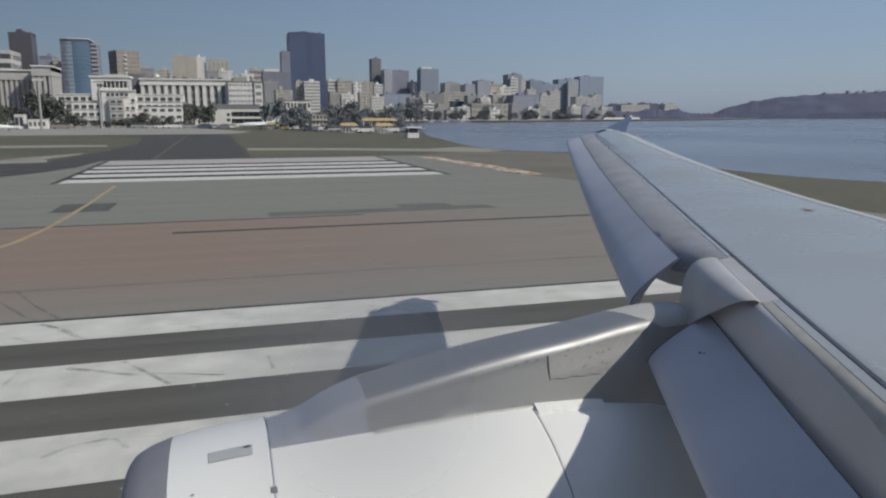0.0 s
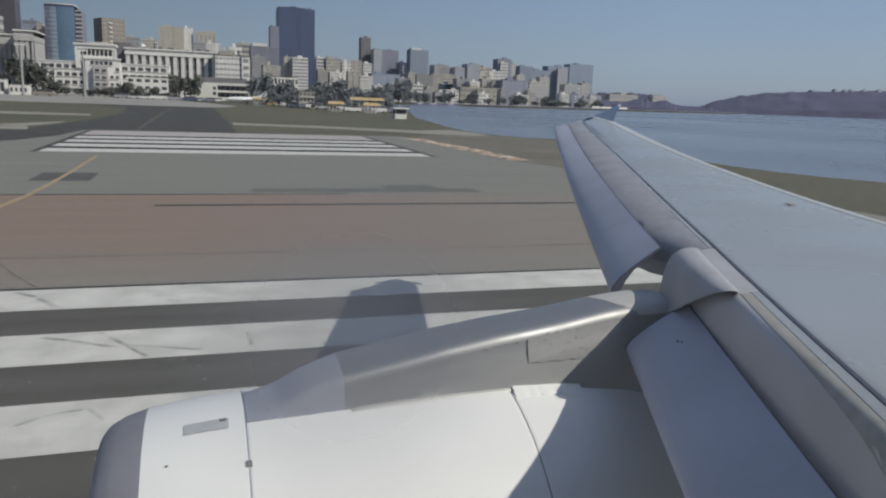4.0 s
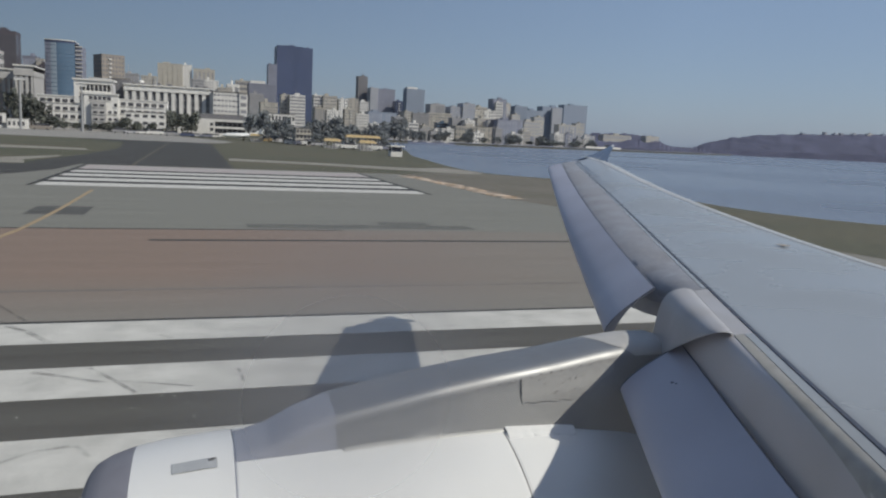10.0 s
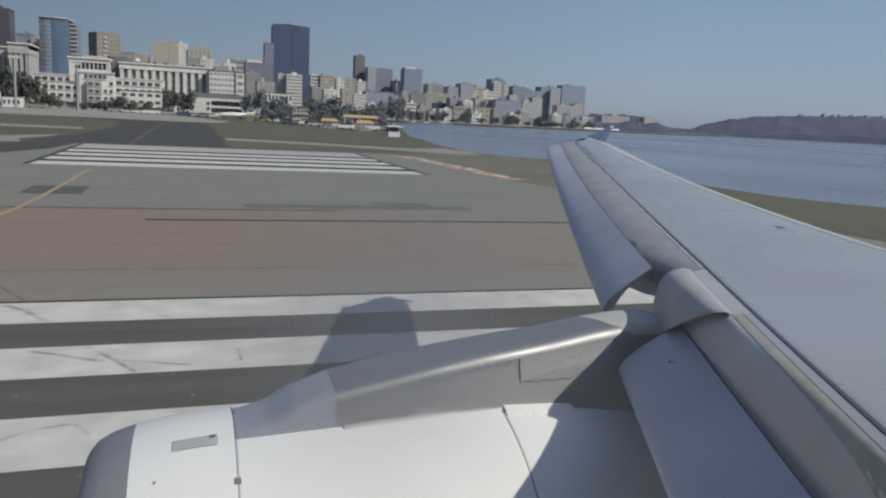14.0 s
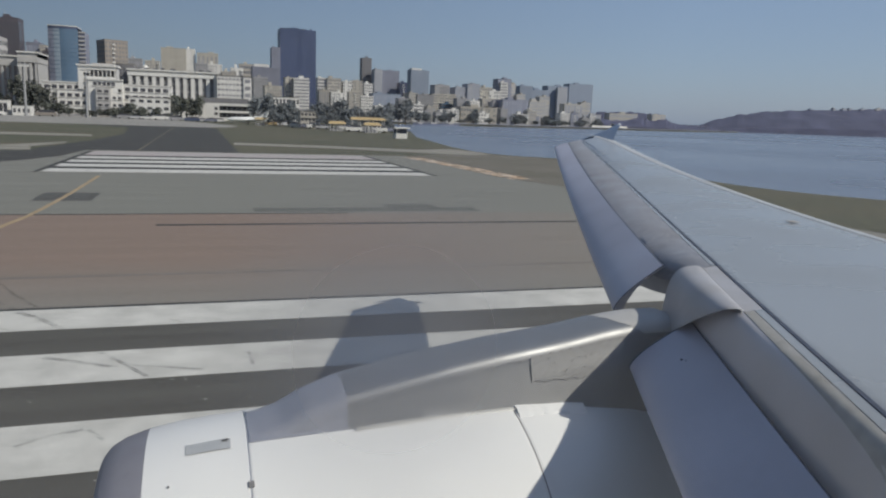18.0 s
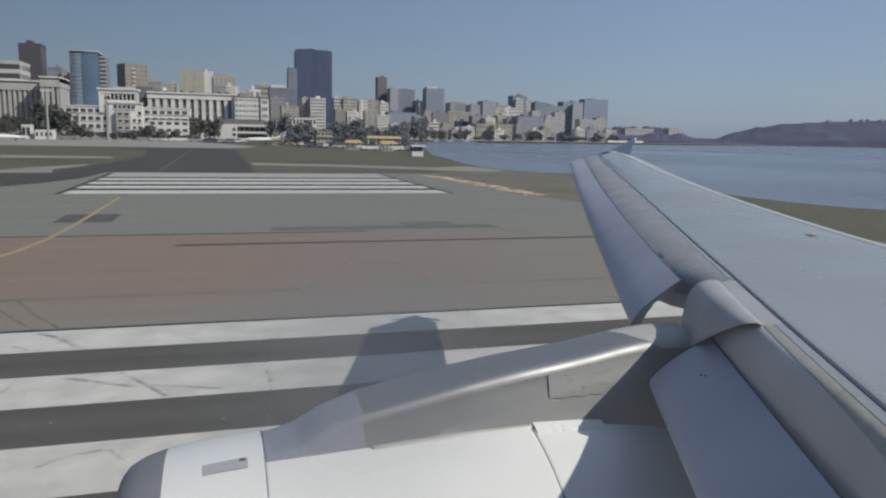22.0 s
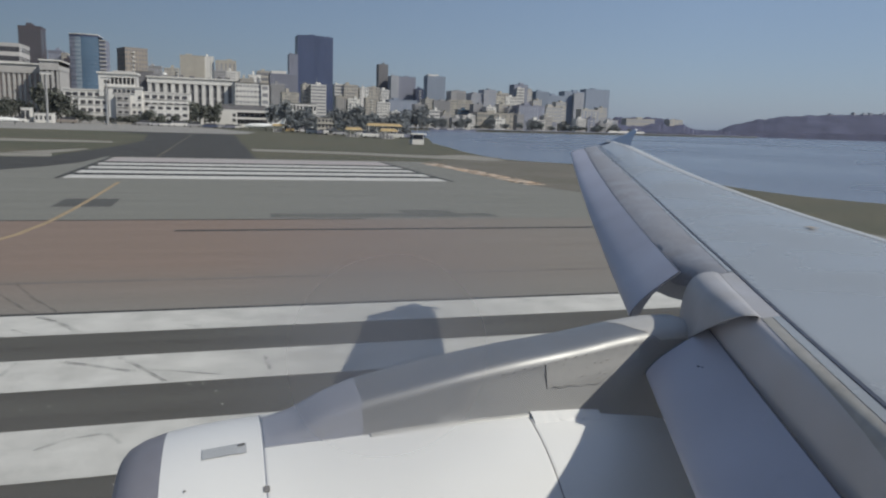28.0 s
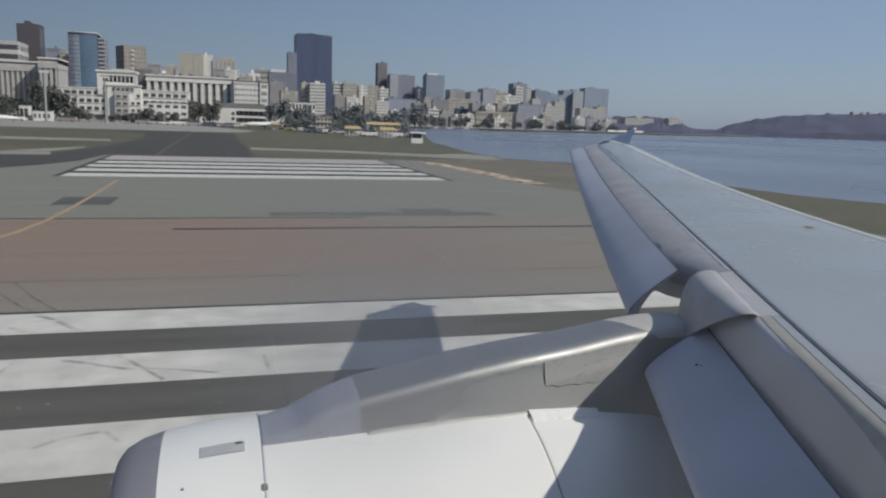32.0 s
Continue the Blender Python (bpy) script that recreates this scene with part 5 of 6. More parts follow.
# ---------------------------------------------------------------- cabin window
def window_ring(name, w0, h0, w1, h1, ya, yb, material, label, r0=0.09, r1=0.14):
    def loop(w, h, r, y):
        out = []
        for cx, cz, a0 in ((1, 1, 0), (-1, 1, 90), (-1, -1, 180), (1, -1, 270)):
            for k in range(7):
                a = radians(a0 + 15 * k)
                out.append((WX + cx * (w / 2 - r) + r * math.cos(a), y, WZ + cz * (h / 2 - r) + r * math.sin(a)))
        return out
    rows = [loop(w0, h0, r0, yb), loop(w0 + 0.035, h0 + 0.035, r0 + 0.015, (ya + yb) / 2), loop(w0 + 0.09, h0 + 0.09, r0 + 0.04, ya), loop(w1, h1, r1, ya), loop(w1, h1, r1, yb)]
    V, F = grid_mesh(rows, True)
    n = len(rows[0])
    F += [(4 * n + j, 4 * n + (j + 1) % n, (j + 1) % n, j) for j in range(n)]
    return ap(name, V, F, material, label, True)


window_ring("window_surround", 0.406, 0.43, 1.32, 0.92, 0.125, 0.185, M["cloth"], "dark plum cabin window surround", 0.155, 0.05)


SMUDGE_GLARE = (0.044, 0.195, 4.773)


def pane_material():
    m = bpy.data.materials.new("scratched_acrylic_pane")
    m.use_nodes = True
    nt = m.node_tree
    nt.nodes.remove(nt.nodes["Principled BSDF"])
    out = nt.nodes["Material Output"]
    tr = nt.nodes.new("ShaderNodeBsdfTransparent")
    tr.inputs[0].default_value = (0.99, 0.985, 0.97, 1)
    df = nt.nodes.new("ShaderNodeBsdfTranslucent")
    df.inputs[0].default_value = (0.91, 0.82, 0.76, 1)
    mx = nt.nodes.new("ShaderNodeMixShader")
    tc = nt.nodes.new("ShaderNodeTexCoord")
    n = nt.nodes.new("ShaderNodeTexNoise")
    n.inputs["Scale"].default_value, n.inputs["Detail"].default_value = 9.0, 3.0
    nt.links.new(tc.outputs["Object"], n.inputs["Vector"])
    mr = nt.nodes.new("ShaderNodeMapRange")
    mr.inputs[1].default_value, mr.inputs[2].default_value = 0.3, 0.7
    mr.inputs[3].default_value, mr.inputs[4].default_value = 0.050, 0.084
    nt.links.new(n.outputs["Fac"], mr.inputs[0])
    # one greasy smudge on the pane, strengthened to imitate veiling glare
    far = nt.nodes.new("ShaderNodeVectorMath")
    far.operation = 'DISTANCE'
    far.inputs[1].default_value = tuple(TO_PLANE @ Vector(SMUDGE_GLARE))
    nt.links.new(tc.outputs["Object"], far.inputs[0])
    blob = nt.nodes.new("ShaderNodeMapRange")
    blob.interpolation_type = 'SMOOTHSTEP'
    blob.inputs[1].default_value, blob.inputs[2].default_value = 0.0, 0.062
    blob.inputs[3].default_value, blob.inputs[4].default_value = 0.35, 0.0
    nt.links.new(far.outputs["Value"], blob.inputs[0])
    add = nt.nodes.new("ShaderNodeMath")
    nt.links.new(mr.outputs[0], add.inputs[0])
    nt.links.new(blob.outputs[0], add.inputs[1])
    sep = nt.nodes.new("ShaderNodeSeparateXYZ")
    nt.links.new(tc.outputs["Object"], sep.inputs[0])
    # glare painted in as a veil that thickens towards the pane's bottom
    low = nt.nodes.new("ShaderNodeMapRange")
    low.interpolation_type = 'SMOOTHSTEP'
    low.inputs[1].default_value, low.inputs[2].default_value = 4.72, 4.835
    low.inputs[3].default_value, low.inputs[4].default_value = 0.045, 0.0
    nt.links.new(sep.outputs[2], low.inputs[0])
    total = nt.nodes.new("ShaderNodeMath")
    nt.links.new(add.outputs[0], total.inputs[0])
    nt.links.new(low.outputs[0], total.inputs[1])
    # the painted veil is thinned towards the forward edge
    fore = nt.nodes.new("ShaderNodeMapRange")
    fore.interpolation_type = 'SMOOTHSTEP'
    fore.inputs[1].default_value, fore.inputs[2].default_value = -10.06, -9.94
    fore.inputs[3].default_value, fore.inputs[4].default_value = 0.026, 0.0
    nt.links.new(sep.outputs[0], fore.inputs[0])
    rest = nt.nodes.new("ShaderNodeMath")
    rest.operation = 'SUBTRACT'
    nt.links.new(total.outputs[0], rest.inputs[0])
    nt.links.new(fore.outputs[0], rest.inputs[1])
    nt.links.new(rest.outputs[0], mx.inputs[0])
    nt.links.new(tr.outputs[0], mx.inputs[1])
    nt.links.new(df.outputs[0], mx.inputs[2])
    nt.links.new(mx.outputs[0], out.inputs[0])
    return m


pane = ap("window_pane", [(WX - 0.3, 0.195, WZ - 0.24), (WX + 0.32, 0.195, WZ - 0.24), (WX + 0.32, 0.195, WZ + 0.24), (WX - 0.3, 0.195, WZ + 0.24)], [(0, 1, 2, 3)], pane_material(), "slightly hazy clear acrylic pane")
pane.visible_shadow = False


# ---------------------------------------------------------------- marks on the runway
ribbon("tyre_mark", [(-4.18, 19.09), (-3.70, 18.60), (-3.01, 17.52)], 0.14, 0.021, M["tyre_mark"], "thin dark tyre scuff on the paint", "tyre mark")
ribbon("tyre_mark", [(-2.99, 15.44), (-2.59, 15.22), (-1.97, 14.83), (-1.60, 14.59)], 0.12, 0.021, M["tyre_mark"], "thin dark tyre scuff on the paint", "tyre mark")
ribbon("tyre_mark", [(-1.99, 15.57), (-1.70, 15.12), (-1.37, 14.54), (-1.03, 13.96)], 0.09, 0.021, M["tyre_mark"], "thin dark tyre scuff on the paint", "tyre mark")
ribbon("tyre_mark", [(-1.51, 14.70), (-0.99, 14.53), (-0.06, 14.15)], 0.07, 0.021, M["tyre_mark"], "thin dark tyre scuff on the paint", "tyre mark")
ribbon("tyre_mark", [(-3.92, 14.79), (-3.84, 15.53)], 0.07, 0.021, M["tyre_mark"], "thin dark tyre scuff on the paint", "tyre mark")
ribbon("tyre_mark", [(-4.51, 18.06), (-4.10, 17.63)], 0.08, 0.021, M["tyre_mark"], "thin dark tyre scuff on the paint", "tyre mark")
ribbon("tyre_mark", [(-0.81, 17.91), (-0.53, 17.61)], 0.07, 0.021, M["tyre_mark"], "thin dark tyre scuff on the paint", "tyre mark")
ribbon("tyre_mark", [(-2.63, 11.29), (-2.31, 11.57), (-1.79, 11.71)], 0.08, 0.021, M["tyre_mark"], "thin dark tyre scuff on the paint", "tyre mark")
ribbon("tyre_mark", [(-1.71, 11.69), (-1.46, 11.26)], 0.07, 0.021, M["tyre_mark"], "thin dark tyre scuff on the paint", "tyre mark")
ribbon("tyre_mark", [(0.83, 15.07), (0.87, 14.27)], 0.07, 0.021, M["tyre_mark"], "thin dark tyre scuff on the paint", "tyre mark")
ribbon("tyre_mark", [(1.40, 16.33), (1.47, 15.80)], 0.05, 0.021, M["tyre_mark"], "thin dark tyre scuff on the paint", "tyre mark")
ribbon("tyre_mark", [(-5.64, 21.74), (-4.71, 20.00), (-4.36, 19.50)], 0.07, 0.021, M["tyre_mark"], "thin dark tyre scuff on the paint", "tyre mark")
ribbon("tyre_mark", [(-5.50, 22.91), (-4.69, 21.08), (-3.88, 19.58)], 0.07, 0.021, M["tyre_mark"], "thin dark tyre scuff on the paint", "tyre mark")


rp = random.Random(12)
V, F = [], []
for _ in range(26):
    x, y, a = rp.uniform(-7, 3), rp.choice((13.0, 13.0, 9.4)) + rp.uniform(-0.75, 0.75), rp.uniform(0.008, 0.026)
    k = len(V)
    V += [(x - a, y - a * 0.5, 0.0165), (x + a, y - a * 0.6, 0.0165), (x + a * 0.7, y + a * 0.7, 0.0165), (x - a * 0.8, y + a * 0.5, 0.0165), (x, y, 0.022)]
    F += [(k, k + 1, k + 4), (k + 1, k + 2, k + 4), (k + 2, k + 3, k + 4), (k + 3, k, k + 4)]
tagged(raw("paint_chips", V, F, M["white_line"]), "loose white paint chips on the asphalt", "paint chips", "", "stuff")


# ---------------------------------------------------------------- far hills
def ridge(name, label, D, xs, heights, depth, seed):
    rnd = random.Random(seed)
    n = len(xs) * 8 - 7
    prof = []
    for i in range(n):
        a = min(i // 8, len(xs) - 2)
        t = (i - a * 8) / 8
        t = t * t * (3 - 2 * t)
        prof.append((xs[a] + (xs[a + 1] - xs[a]) * (i - a * 8) / 8, heights[a] + (heights[a + 1] - heights[a]) * t + rnd.uniform(-1, 1) * 2.2))
    rows = []
    for k in (0.0, 0.02, 0.15, 0.4, 0.7, 1.0):
        f = math.sin(math.pi * 0.5 * min(1.0, k * 1.0)) if k > 0.02 else (0 if k == 0 else 0.22)
        rows.append([(x * (1 + k * depth / D), D + k * depth, -2.0 + (h + 2.0) * f * (1 + rnd.uniform(-0.015, 0.015) * (k < 1))) for x, h in prof])
    V, F = grid_mesh(rows)
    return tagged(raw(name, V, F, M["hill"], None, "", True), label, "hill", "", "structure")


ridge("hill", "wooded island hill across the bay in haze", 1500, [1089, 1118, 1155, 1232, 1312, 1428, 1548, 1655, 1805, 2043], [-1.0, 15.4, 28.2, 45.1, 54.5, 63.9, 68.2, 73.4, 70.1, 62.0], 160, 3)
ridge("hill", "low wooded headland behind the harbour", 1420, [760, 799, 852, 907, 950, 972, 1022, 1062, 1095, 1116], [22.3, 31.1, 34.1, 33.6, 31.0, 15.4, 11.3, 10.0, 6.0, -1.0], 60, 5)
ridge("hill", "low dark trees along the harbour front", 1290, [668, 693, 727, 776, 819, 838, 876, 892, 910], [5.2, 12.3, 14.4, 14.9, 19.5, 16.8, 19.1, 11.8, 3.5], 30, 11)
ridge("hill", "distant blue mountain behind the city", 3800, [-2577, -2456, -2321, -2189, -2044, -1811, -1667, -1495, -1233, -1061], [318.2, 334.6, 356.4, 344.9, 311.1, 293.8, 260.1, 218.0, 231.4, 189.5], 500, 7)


ri = random.Random(17)
for x, h, w, g in ((1430, 64.0, 14, 1.5), (1502, 66.5, 7, 5.0), (1531, 67.6, 16, 2.0), (1552, 68.4, 9, 4.0), (1590, 70.2, 14, 2.0), (1640, 72.6, 18, 2.5), (1690, 72.8, 10, 3.5)):
    building("house", "small pale house on the island's wooded ridge", x * 1.095, x * 1.095 + w, 1644, 10, h + g, ri.choice(("haze_beige", "haze_grey", "haze_blue")), 2, 3, z0=h - 8)


# ---------------------------------------------------------------- trees
def crown_mesh(seed, squash):
    rnd = random.Random(seed)
    lobes = [(rnd.uniform(-0.3, 0.3), rnd.uniform(-0.3, 0.3), rnd.uniform(0.35, 0.85), rnd.uniform(0.18, 0.32)) for _ in range(8)]
    V, F = [], []
    for _ in range(420):
        cx, cy, cz, r = rnd.choice(lobes)
        d = Vector((rnd.gauss(0, 1), rnd.gauss(0, 1), rnd.gauss(0, 1))).normalized() * r * rnd.uniform(0.55, 1.12)
        c = Vector((cx, cy, cz * squash)) + Vector((d.x, d.y, d.z * squash))
        s = rnd.uniform(0.035, 0.075)
        a = Vector((rnd.gauss(0, 1), rnd.gauss(0, 1), rnd.gauss(0, 1))).normalized() * s
        b = a.cross(Vector((rnd.gauss(0, 1), rnd.gauss(0, 1), rnd.gauss(0, 1)))).normalized() * s * 0.8
        n = a.cross(b).normalized() * s * 0.5
        k = len(V)
        V += [c - a - b, c + a - b * 0.7, c + a * 0.8 + b, c - a * 0.9 + b * 0.8, c + n]
        F += [(k, k + 1, k + 4), (k + 1, k + 2, k + 4), (k + 2, k + 3, k + 4), (k + 3, k, k + 4)]
    return mesh_of("crown", V, F, M["leaf"])


def trunk_mesh(seed):
    rnd = random.Random(seed)
    V, F = [], []
    def limb(p, q, r0, r1):
        d = (q - p).normalized()
        u = d.orthogonal().normalized()
        w = d.cross(u)
        k = len(V)
        for c, r in ((p, r0), (q, r1)):
            for j in range(6):
                a = math.pi * j / 3
                V.append(c + u * r * math.cos(a) + w * r * math.sin(a))
        for j in range(6):
            F.append((k + j, k + (j + 1) % 6, k + 6 + (j + 1) % 6, k + 6 + j))
    top = Vector((0, 0, 0.42))
    limb(Vector((0, 0, 0)), top, 0.035, 0.022)
    for i in range(5):
        a = rnd.uniform(0, 6.28)
        limb(top - Vector((0, 0, 0.12 * rnd.random())), Vector((0.25 * math.cos(a), 0.25 * math.sin(a), rnd.uniform(0.55, 0.8))), 0.018, 0.006)
    return mesh_of("trunk", V, F, M["bark"])


CROWNS = [crown_mesh(s, q) for s, q in ((1, 1.0), (2, 0.9), (3, 1.1), (4, 0.8))]
TRUNKS = [trunk_mesh(s) for s in (1, 2, 3, 4)]
tree_count = 0


# far crowns use the foliage colour that has haze painted in
FAR_CROWNS = [c.copy() for c in CROWNS]
for c in FAR_CROWNS:
    c.materials[0] = M["leaf_far"]


def tree(x, y, h, w):
    global tree_count
    k = tree_count % 4
    tree_count += 1
    t = thing("tree", x, y, 0, "dark green leafy tree on the airfield edge", "tree", "trees before the buildings")
    t.rotation_euler = (0, 0, tree_count * 1.7)
    for nm, me in (("trunk", TRUNKS[k]), ("crown", (CROWNS if y < 600 and x < 24 else FAR_CROWNS)[k])):
        o = new(nm, me)
        o.parent = t
        o.scale = (w, w, h)
    return t


tree(-75.0, 375, 15.6, 11.0)
tree(-70.0, 378, 15.8, 11.5)
tree(-65.6, 372, 11.5, 9.0)
tree(-63.0, 370, 6.8, 8.0)
tree(-59.4, 368, 5.6, 7.0)
tree(-55.0, 366, 4.6, 6.0)
tree(-87.0, 372, 8.9, 9.2)
tree(-84.2, 380, 10.7, 7.9)
tree(-31.7, 372, 6.5, 7.1)
tree(-25.6, 372, 5.7, 5.6)
tree(-11.0, 384, 10.1, 8.0)
tree(-6.6, 386, 11.9, 11.0)
tree(-2.4, 384, 10.9, 8.0)
tree(27.9, 400, 14.6, 9.1)
tree(27.2, 330, 11.2, 8.1)
tree(30.3, 320, 10.2, 7.9)
tree(33.8, 318, 9.4, 7.2)
tree(35.3, 310, 8.5, 6.5)
tree(24.6, 380, 10.3, 7.2)
tree(44.1, 330, 8.0, 6.3)
tree(49.7, 340, 9.7, 7.1)
tree(52.7, 330, 10.7, 8.8)
tree(57.2, 330, 10.4, 8.8)
tree(59.6, 320, 9.0, 7.3)
tree(63.3, 320, 8.1, 7.3)
tree(65.6, 310, 7.7, 6.5)
tree(67.5, 300, 7.8, 6.3)
tree(71.5, 300, 7.5, 5.7)
tree(103.3, 420, 11.8, 8.0)
tree(110.5, 430, 15.4, 10.6)
tree(114.6, 430, 13.6, 8.2)
tree(191.3, 700, 11.8, 10.6)
tree(216.3, 760, 11.5, 11.5)
tree(236.7, 800, 13.4, 10.6)
tree(352.4, 960, 17.4, 16.4)
tree(346.1, 960, 14.2, 12.7)
tree(45.7, 250, 2.8, 3.3)
tree(36.2, 250, 2.2, 2.8)
tree(25.6, 285, 5.9, 4.9)
tree(28.2, 280, 5.2, 4.2)
tree(30.8, 276, 4.8, 4.2)
tree(42.7, 280, 5.2, 4.8)
tree(43.5, 262, 4.9, 4.0)
tree(49.5, 262, 4.7, 3.5)
tree(57.8, 240, 4.0, 3.2)
tree(58.0, 235, 3.4, 2.7)
tree(54.8, 300, 6.4, 5.7)
tree(58.3, 290, 5.7, 5.0)
tree(64.1, 280, 5.5, 4.2)
tree(-93.0, 370, 9.1, 9.1)
tree(-85.0, 350, 6.7, 6.6)
tree(-36.4, 370, 5.3, 4.9)
tree(-19.5, 372, 4.9, 4.2)


rg = random.Random(5)
for k in range(11):
    tree(-52 + 3.6 * k + rg.uniform(-1, 1), 380 + rg.uniform(-2, 2), rg.uniform(2.6, 4.6), rg.uniform(4.2, 6.5))
rw = random.Random(21)
for k in range(24):
    x = 196 + 17.5 * k + rw.uniform(-8, 8)
    y = 775 + max(0.0, x - 230) * 0.62 + rw.uniform(0, 40)
    tree(x, y, rw.uniform(5, 12), rw.uniform(9, 18))


# ---------------------------------------------------------------- airfield things
def cyl_rows(x, y, prof, n=10):
    return [[(x + r * math.cos(2 * math.pi * j / n), y + r * math.sin(2 * math.pi * j / n), z) for j in range(n)] for z, r in prof]


def light_pole(x, y, h):
    t = thing("light_mast", x, y, 0, "tall pale grey steel floodlight mast", "light mast", "floodlight masts")
    V, F = grid_mesh(cyl_rows(0, 0, ((0, 0.9), (0.4, 0.9), (0.4, 0.55), (h * 0.5, 0.45), (h, 0.3))), True, True)
    raw("mast", V, F, M["pole"], t)
    boxes("crossarm", [(-2.0, 2.0, -0.2, 0.2, h - 0.3, h + 0.3)], M["pole"], t)
    for s in (-1.6, -0.5, 0.5, 1.6):
        boxes("floodlight", [(s - 0.4, s + 0.4, -0.6, -0.2, h - 0.9, h - 0.3)], M["wall_white"], t)
    return t


def hut(x, y):
    t = thing("guard_hut", x, y, 0, "small white guard hut with a dark window band", "hut")
    boxes("base_wall", [(-1.35, 1.35, 0, 2.6, 0, 1.15)], M["wall_white"], t)
    for a in (-1.3, 1.18):
        for b in (0.05, 2.4):
            boxes("corner_post", [(a, a + 0.12, b, b + 0.12, 1.15, 2.25)], M["wall_white"], t)
    boxes("window", [(-1.18, 1.18, 0.07, 0.12, 1.15, 2.25)], M["seal"], t)
    boxes("window", [(-1.28, -1.2, 0.17, 2.4, 1.15, 2.25)], M["seal"], t)
    boxes("window", [(1.2, 1.28, 0.17, 2.4, 1.15, 2.25)], M["seal"], t)
    boxes("roof", [(-1.85, 1.85, -0.7, 3.2, 2.25, 2.52)], M["wall_white"], t)
    boxes("antenna", [(-0.05, 0.05, 1.2, 1.3, 2.5, 3.4)], M["pole"], t)
    return t


def kiosk(x, y, w, h, label):
    t = thing("kiosk", x, y, 0, label, "kiosk", "yellow-roofed kiosks")
    for k in range(5):
        a = -w / 2 + 0.15 + k * (w - 0.45) / 4
        boxes("post", [(a, a + 0.15, 0, 0.15, 0, h)], M["wall_white"], t)
        boxes("post", [(a, a + 0.15, 3.4, 3.55, 0, h)], M["wall_white"], t)
    boxes("counter", [(-w * 0.4, w * 0.3, 0.6, 3.2, 0, h * 0.45)], M["wall_grey"], t)
    V = [(-w / 2 - 0.3, -0.4, h), (w / 2 + 0.3, -0.4, h), (w / 2 + 0.3, 4.0, h), (-w / 2 - 0.3, 4.0, h), (-w / 2 + 0.3, 1.8, h + 0.8), (w / 2 - 0.3, 1.8, h + 0.8)]
    raw("canopy", V, [(0, 1, 5, 4), (1, 2, 5), (2, 3, 4, 5), (3, 0, 4), (0, 3, 2, 1)], M["yellow"], t, "orange-yellow canopy roof")
    return t


def parked_plane(x, y, s, yaw, label):
    t = thing("parked_airplane", x, y, 0, label, "airplane", "parked airplanes")
    t.rotation_euler = (0, 0, radians(yaw))
    n = 14
    prof = ((-8, 0.05, 1.9), (-7.4, 0.45, 1.9), (-5.5, 0.85, 2.0), (-2, 0.95, 2.05), (3, 0.92, 2.1), (6.5, 0.5, 2.4), (8.5, 0.12, 2.7))
    rows = [[(a * s, r * s * math.cos(2 * math.pi * j / n), (z + r * math.sin(2 * math.pi * j / n)) * s) for j in range(n)] for a, r, z in prof]
    V, F = grid_mesh(rows, True, True)
    raw("fuselage", V, F, M["paint_white"], t, "", True)
    for q in (-1, 1):
        V = [(-1.2 * s, 0.7 * q * s, 1.6 * s), (1.6 * s, 0.7 * q * s, 1.6 * s), (2.2 * s, 8 * q * s, 2.0 * s), (1.2 * s, 8 * q * s, 2.0 * s)]
        V += [(a, b, c + 0.14 * s) for a, b, c in V]
        raw("wing", V, [(0, 1, 2, 3), (4, 5, 6, 7), (0, 1, 5, 4), (1, 2, 6, 5), (2, 3, 7, 6), (3, 0, 4, 7)], M["paint_white"], t)
        V = [(7.2 * s, 0, 5.2 * s), (8.6 * s, 0, 5.2 * s), (9.4 * s, 2.8 * q * s, 5.3 * s), (8.6 * s, 2.8 * q * s, 5.3 * s)]
        V += [(a, b, c + 0.1 * s) for a, b, c in V]
        raw("tailplane", V, [(0, 1, 2, 3), (4, 5, 6, 7), (0, 1, 5, 4), (1, 2, 6, 5), (2, 3, 7, 6), (3, 0, 4, 7)], M["paint_white"], t)
        rows = [[((3.2 + a) * s, (1.35 * q + r * math.cos(math.pi * j / 5)) * s, (2.9 + r * math.sin(math.pi * j / 5)) * s) for j in range(10)] for a, r in ((0, 0.35), (0.4, 0.48), (2.0, 0.42), (2.4, 0.25))]
        V, F = grid_mesh(rows, True, True)
        raw("engine", V, F, M["paint_white"], t, "", True)
        boxes("gear_leg", [(0.4 * s, 0.6 * s, (1.4 * q - 0.1) * s, (1.4 * q + 0.1) * s, 0, 1.7 * s)], M["rubber"], t)
    V = [(4.8 * s, -0.1 * s, 2.9 * s), (7.8 * s, -0.1 * s, 2.9 * s), (9.0 * s, -0.1 * s, 5.4 * s), (7.6 * s, -0.1 * s, 5.4 * s)]
    V += [(a, b + 0.2 * s, c) for a, b, c in V]
    raw("fin", V, [(0, 1, 2, 3), (4, 5, 6, 7), (0, 1, 5, 4), (1, 2, 6, 5), (2, 3, 7, 6), (3, 0, 4, 7)], M["paint_white"], t)
    boxes("gear_leg", [(-6.1 * s, -5.9 * s, -0.1 * s, 0.1 * s, 0, 1.3 * s)], M["rubber"], t)
    return t


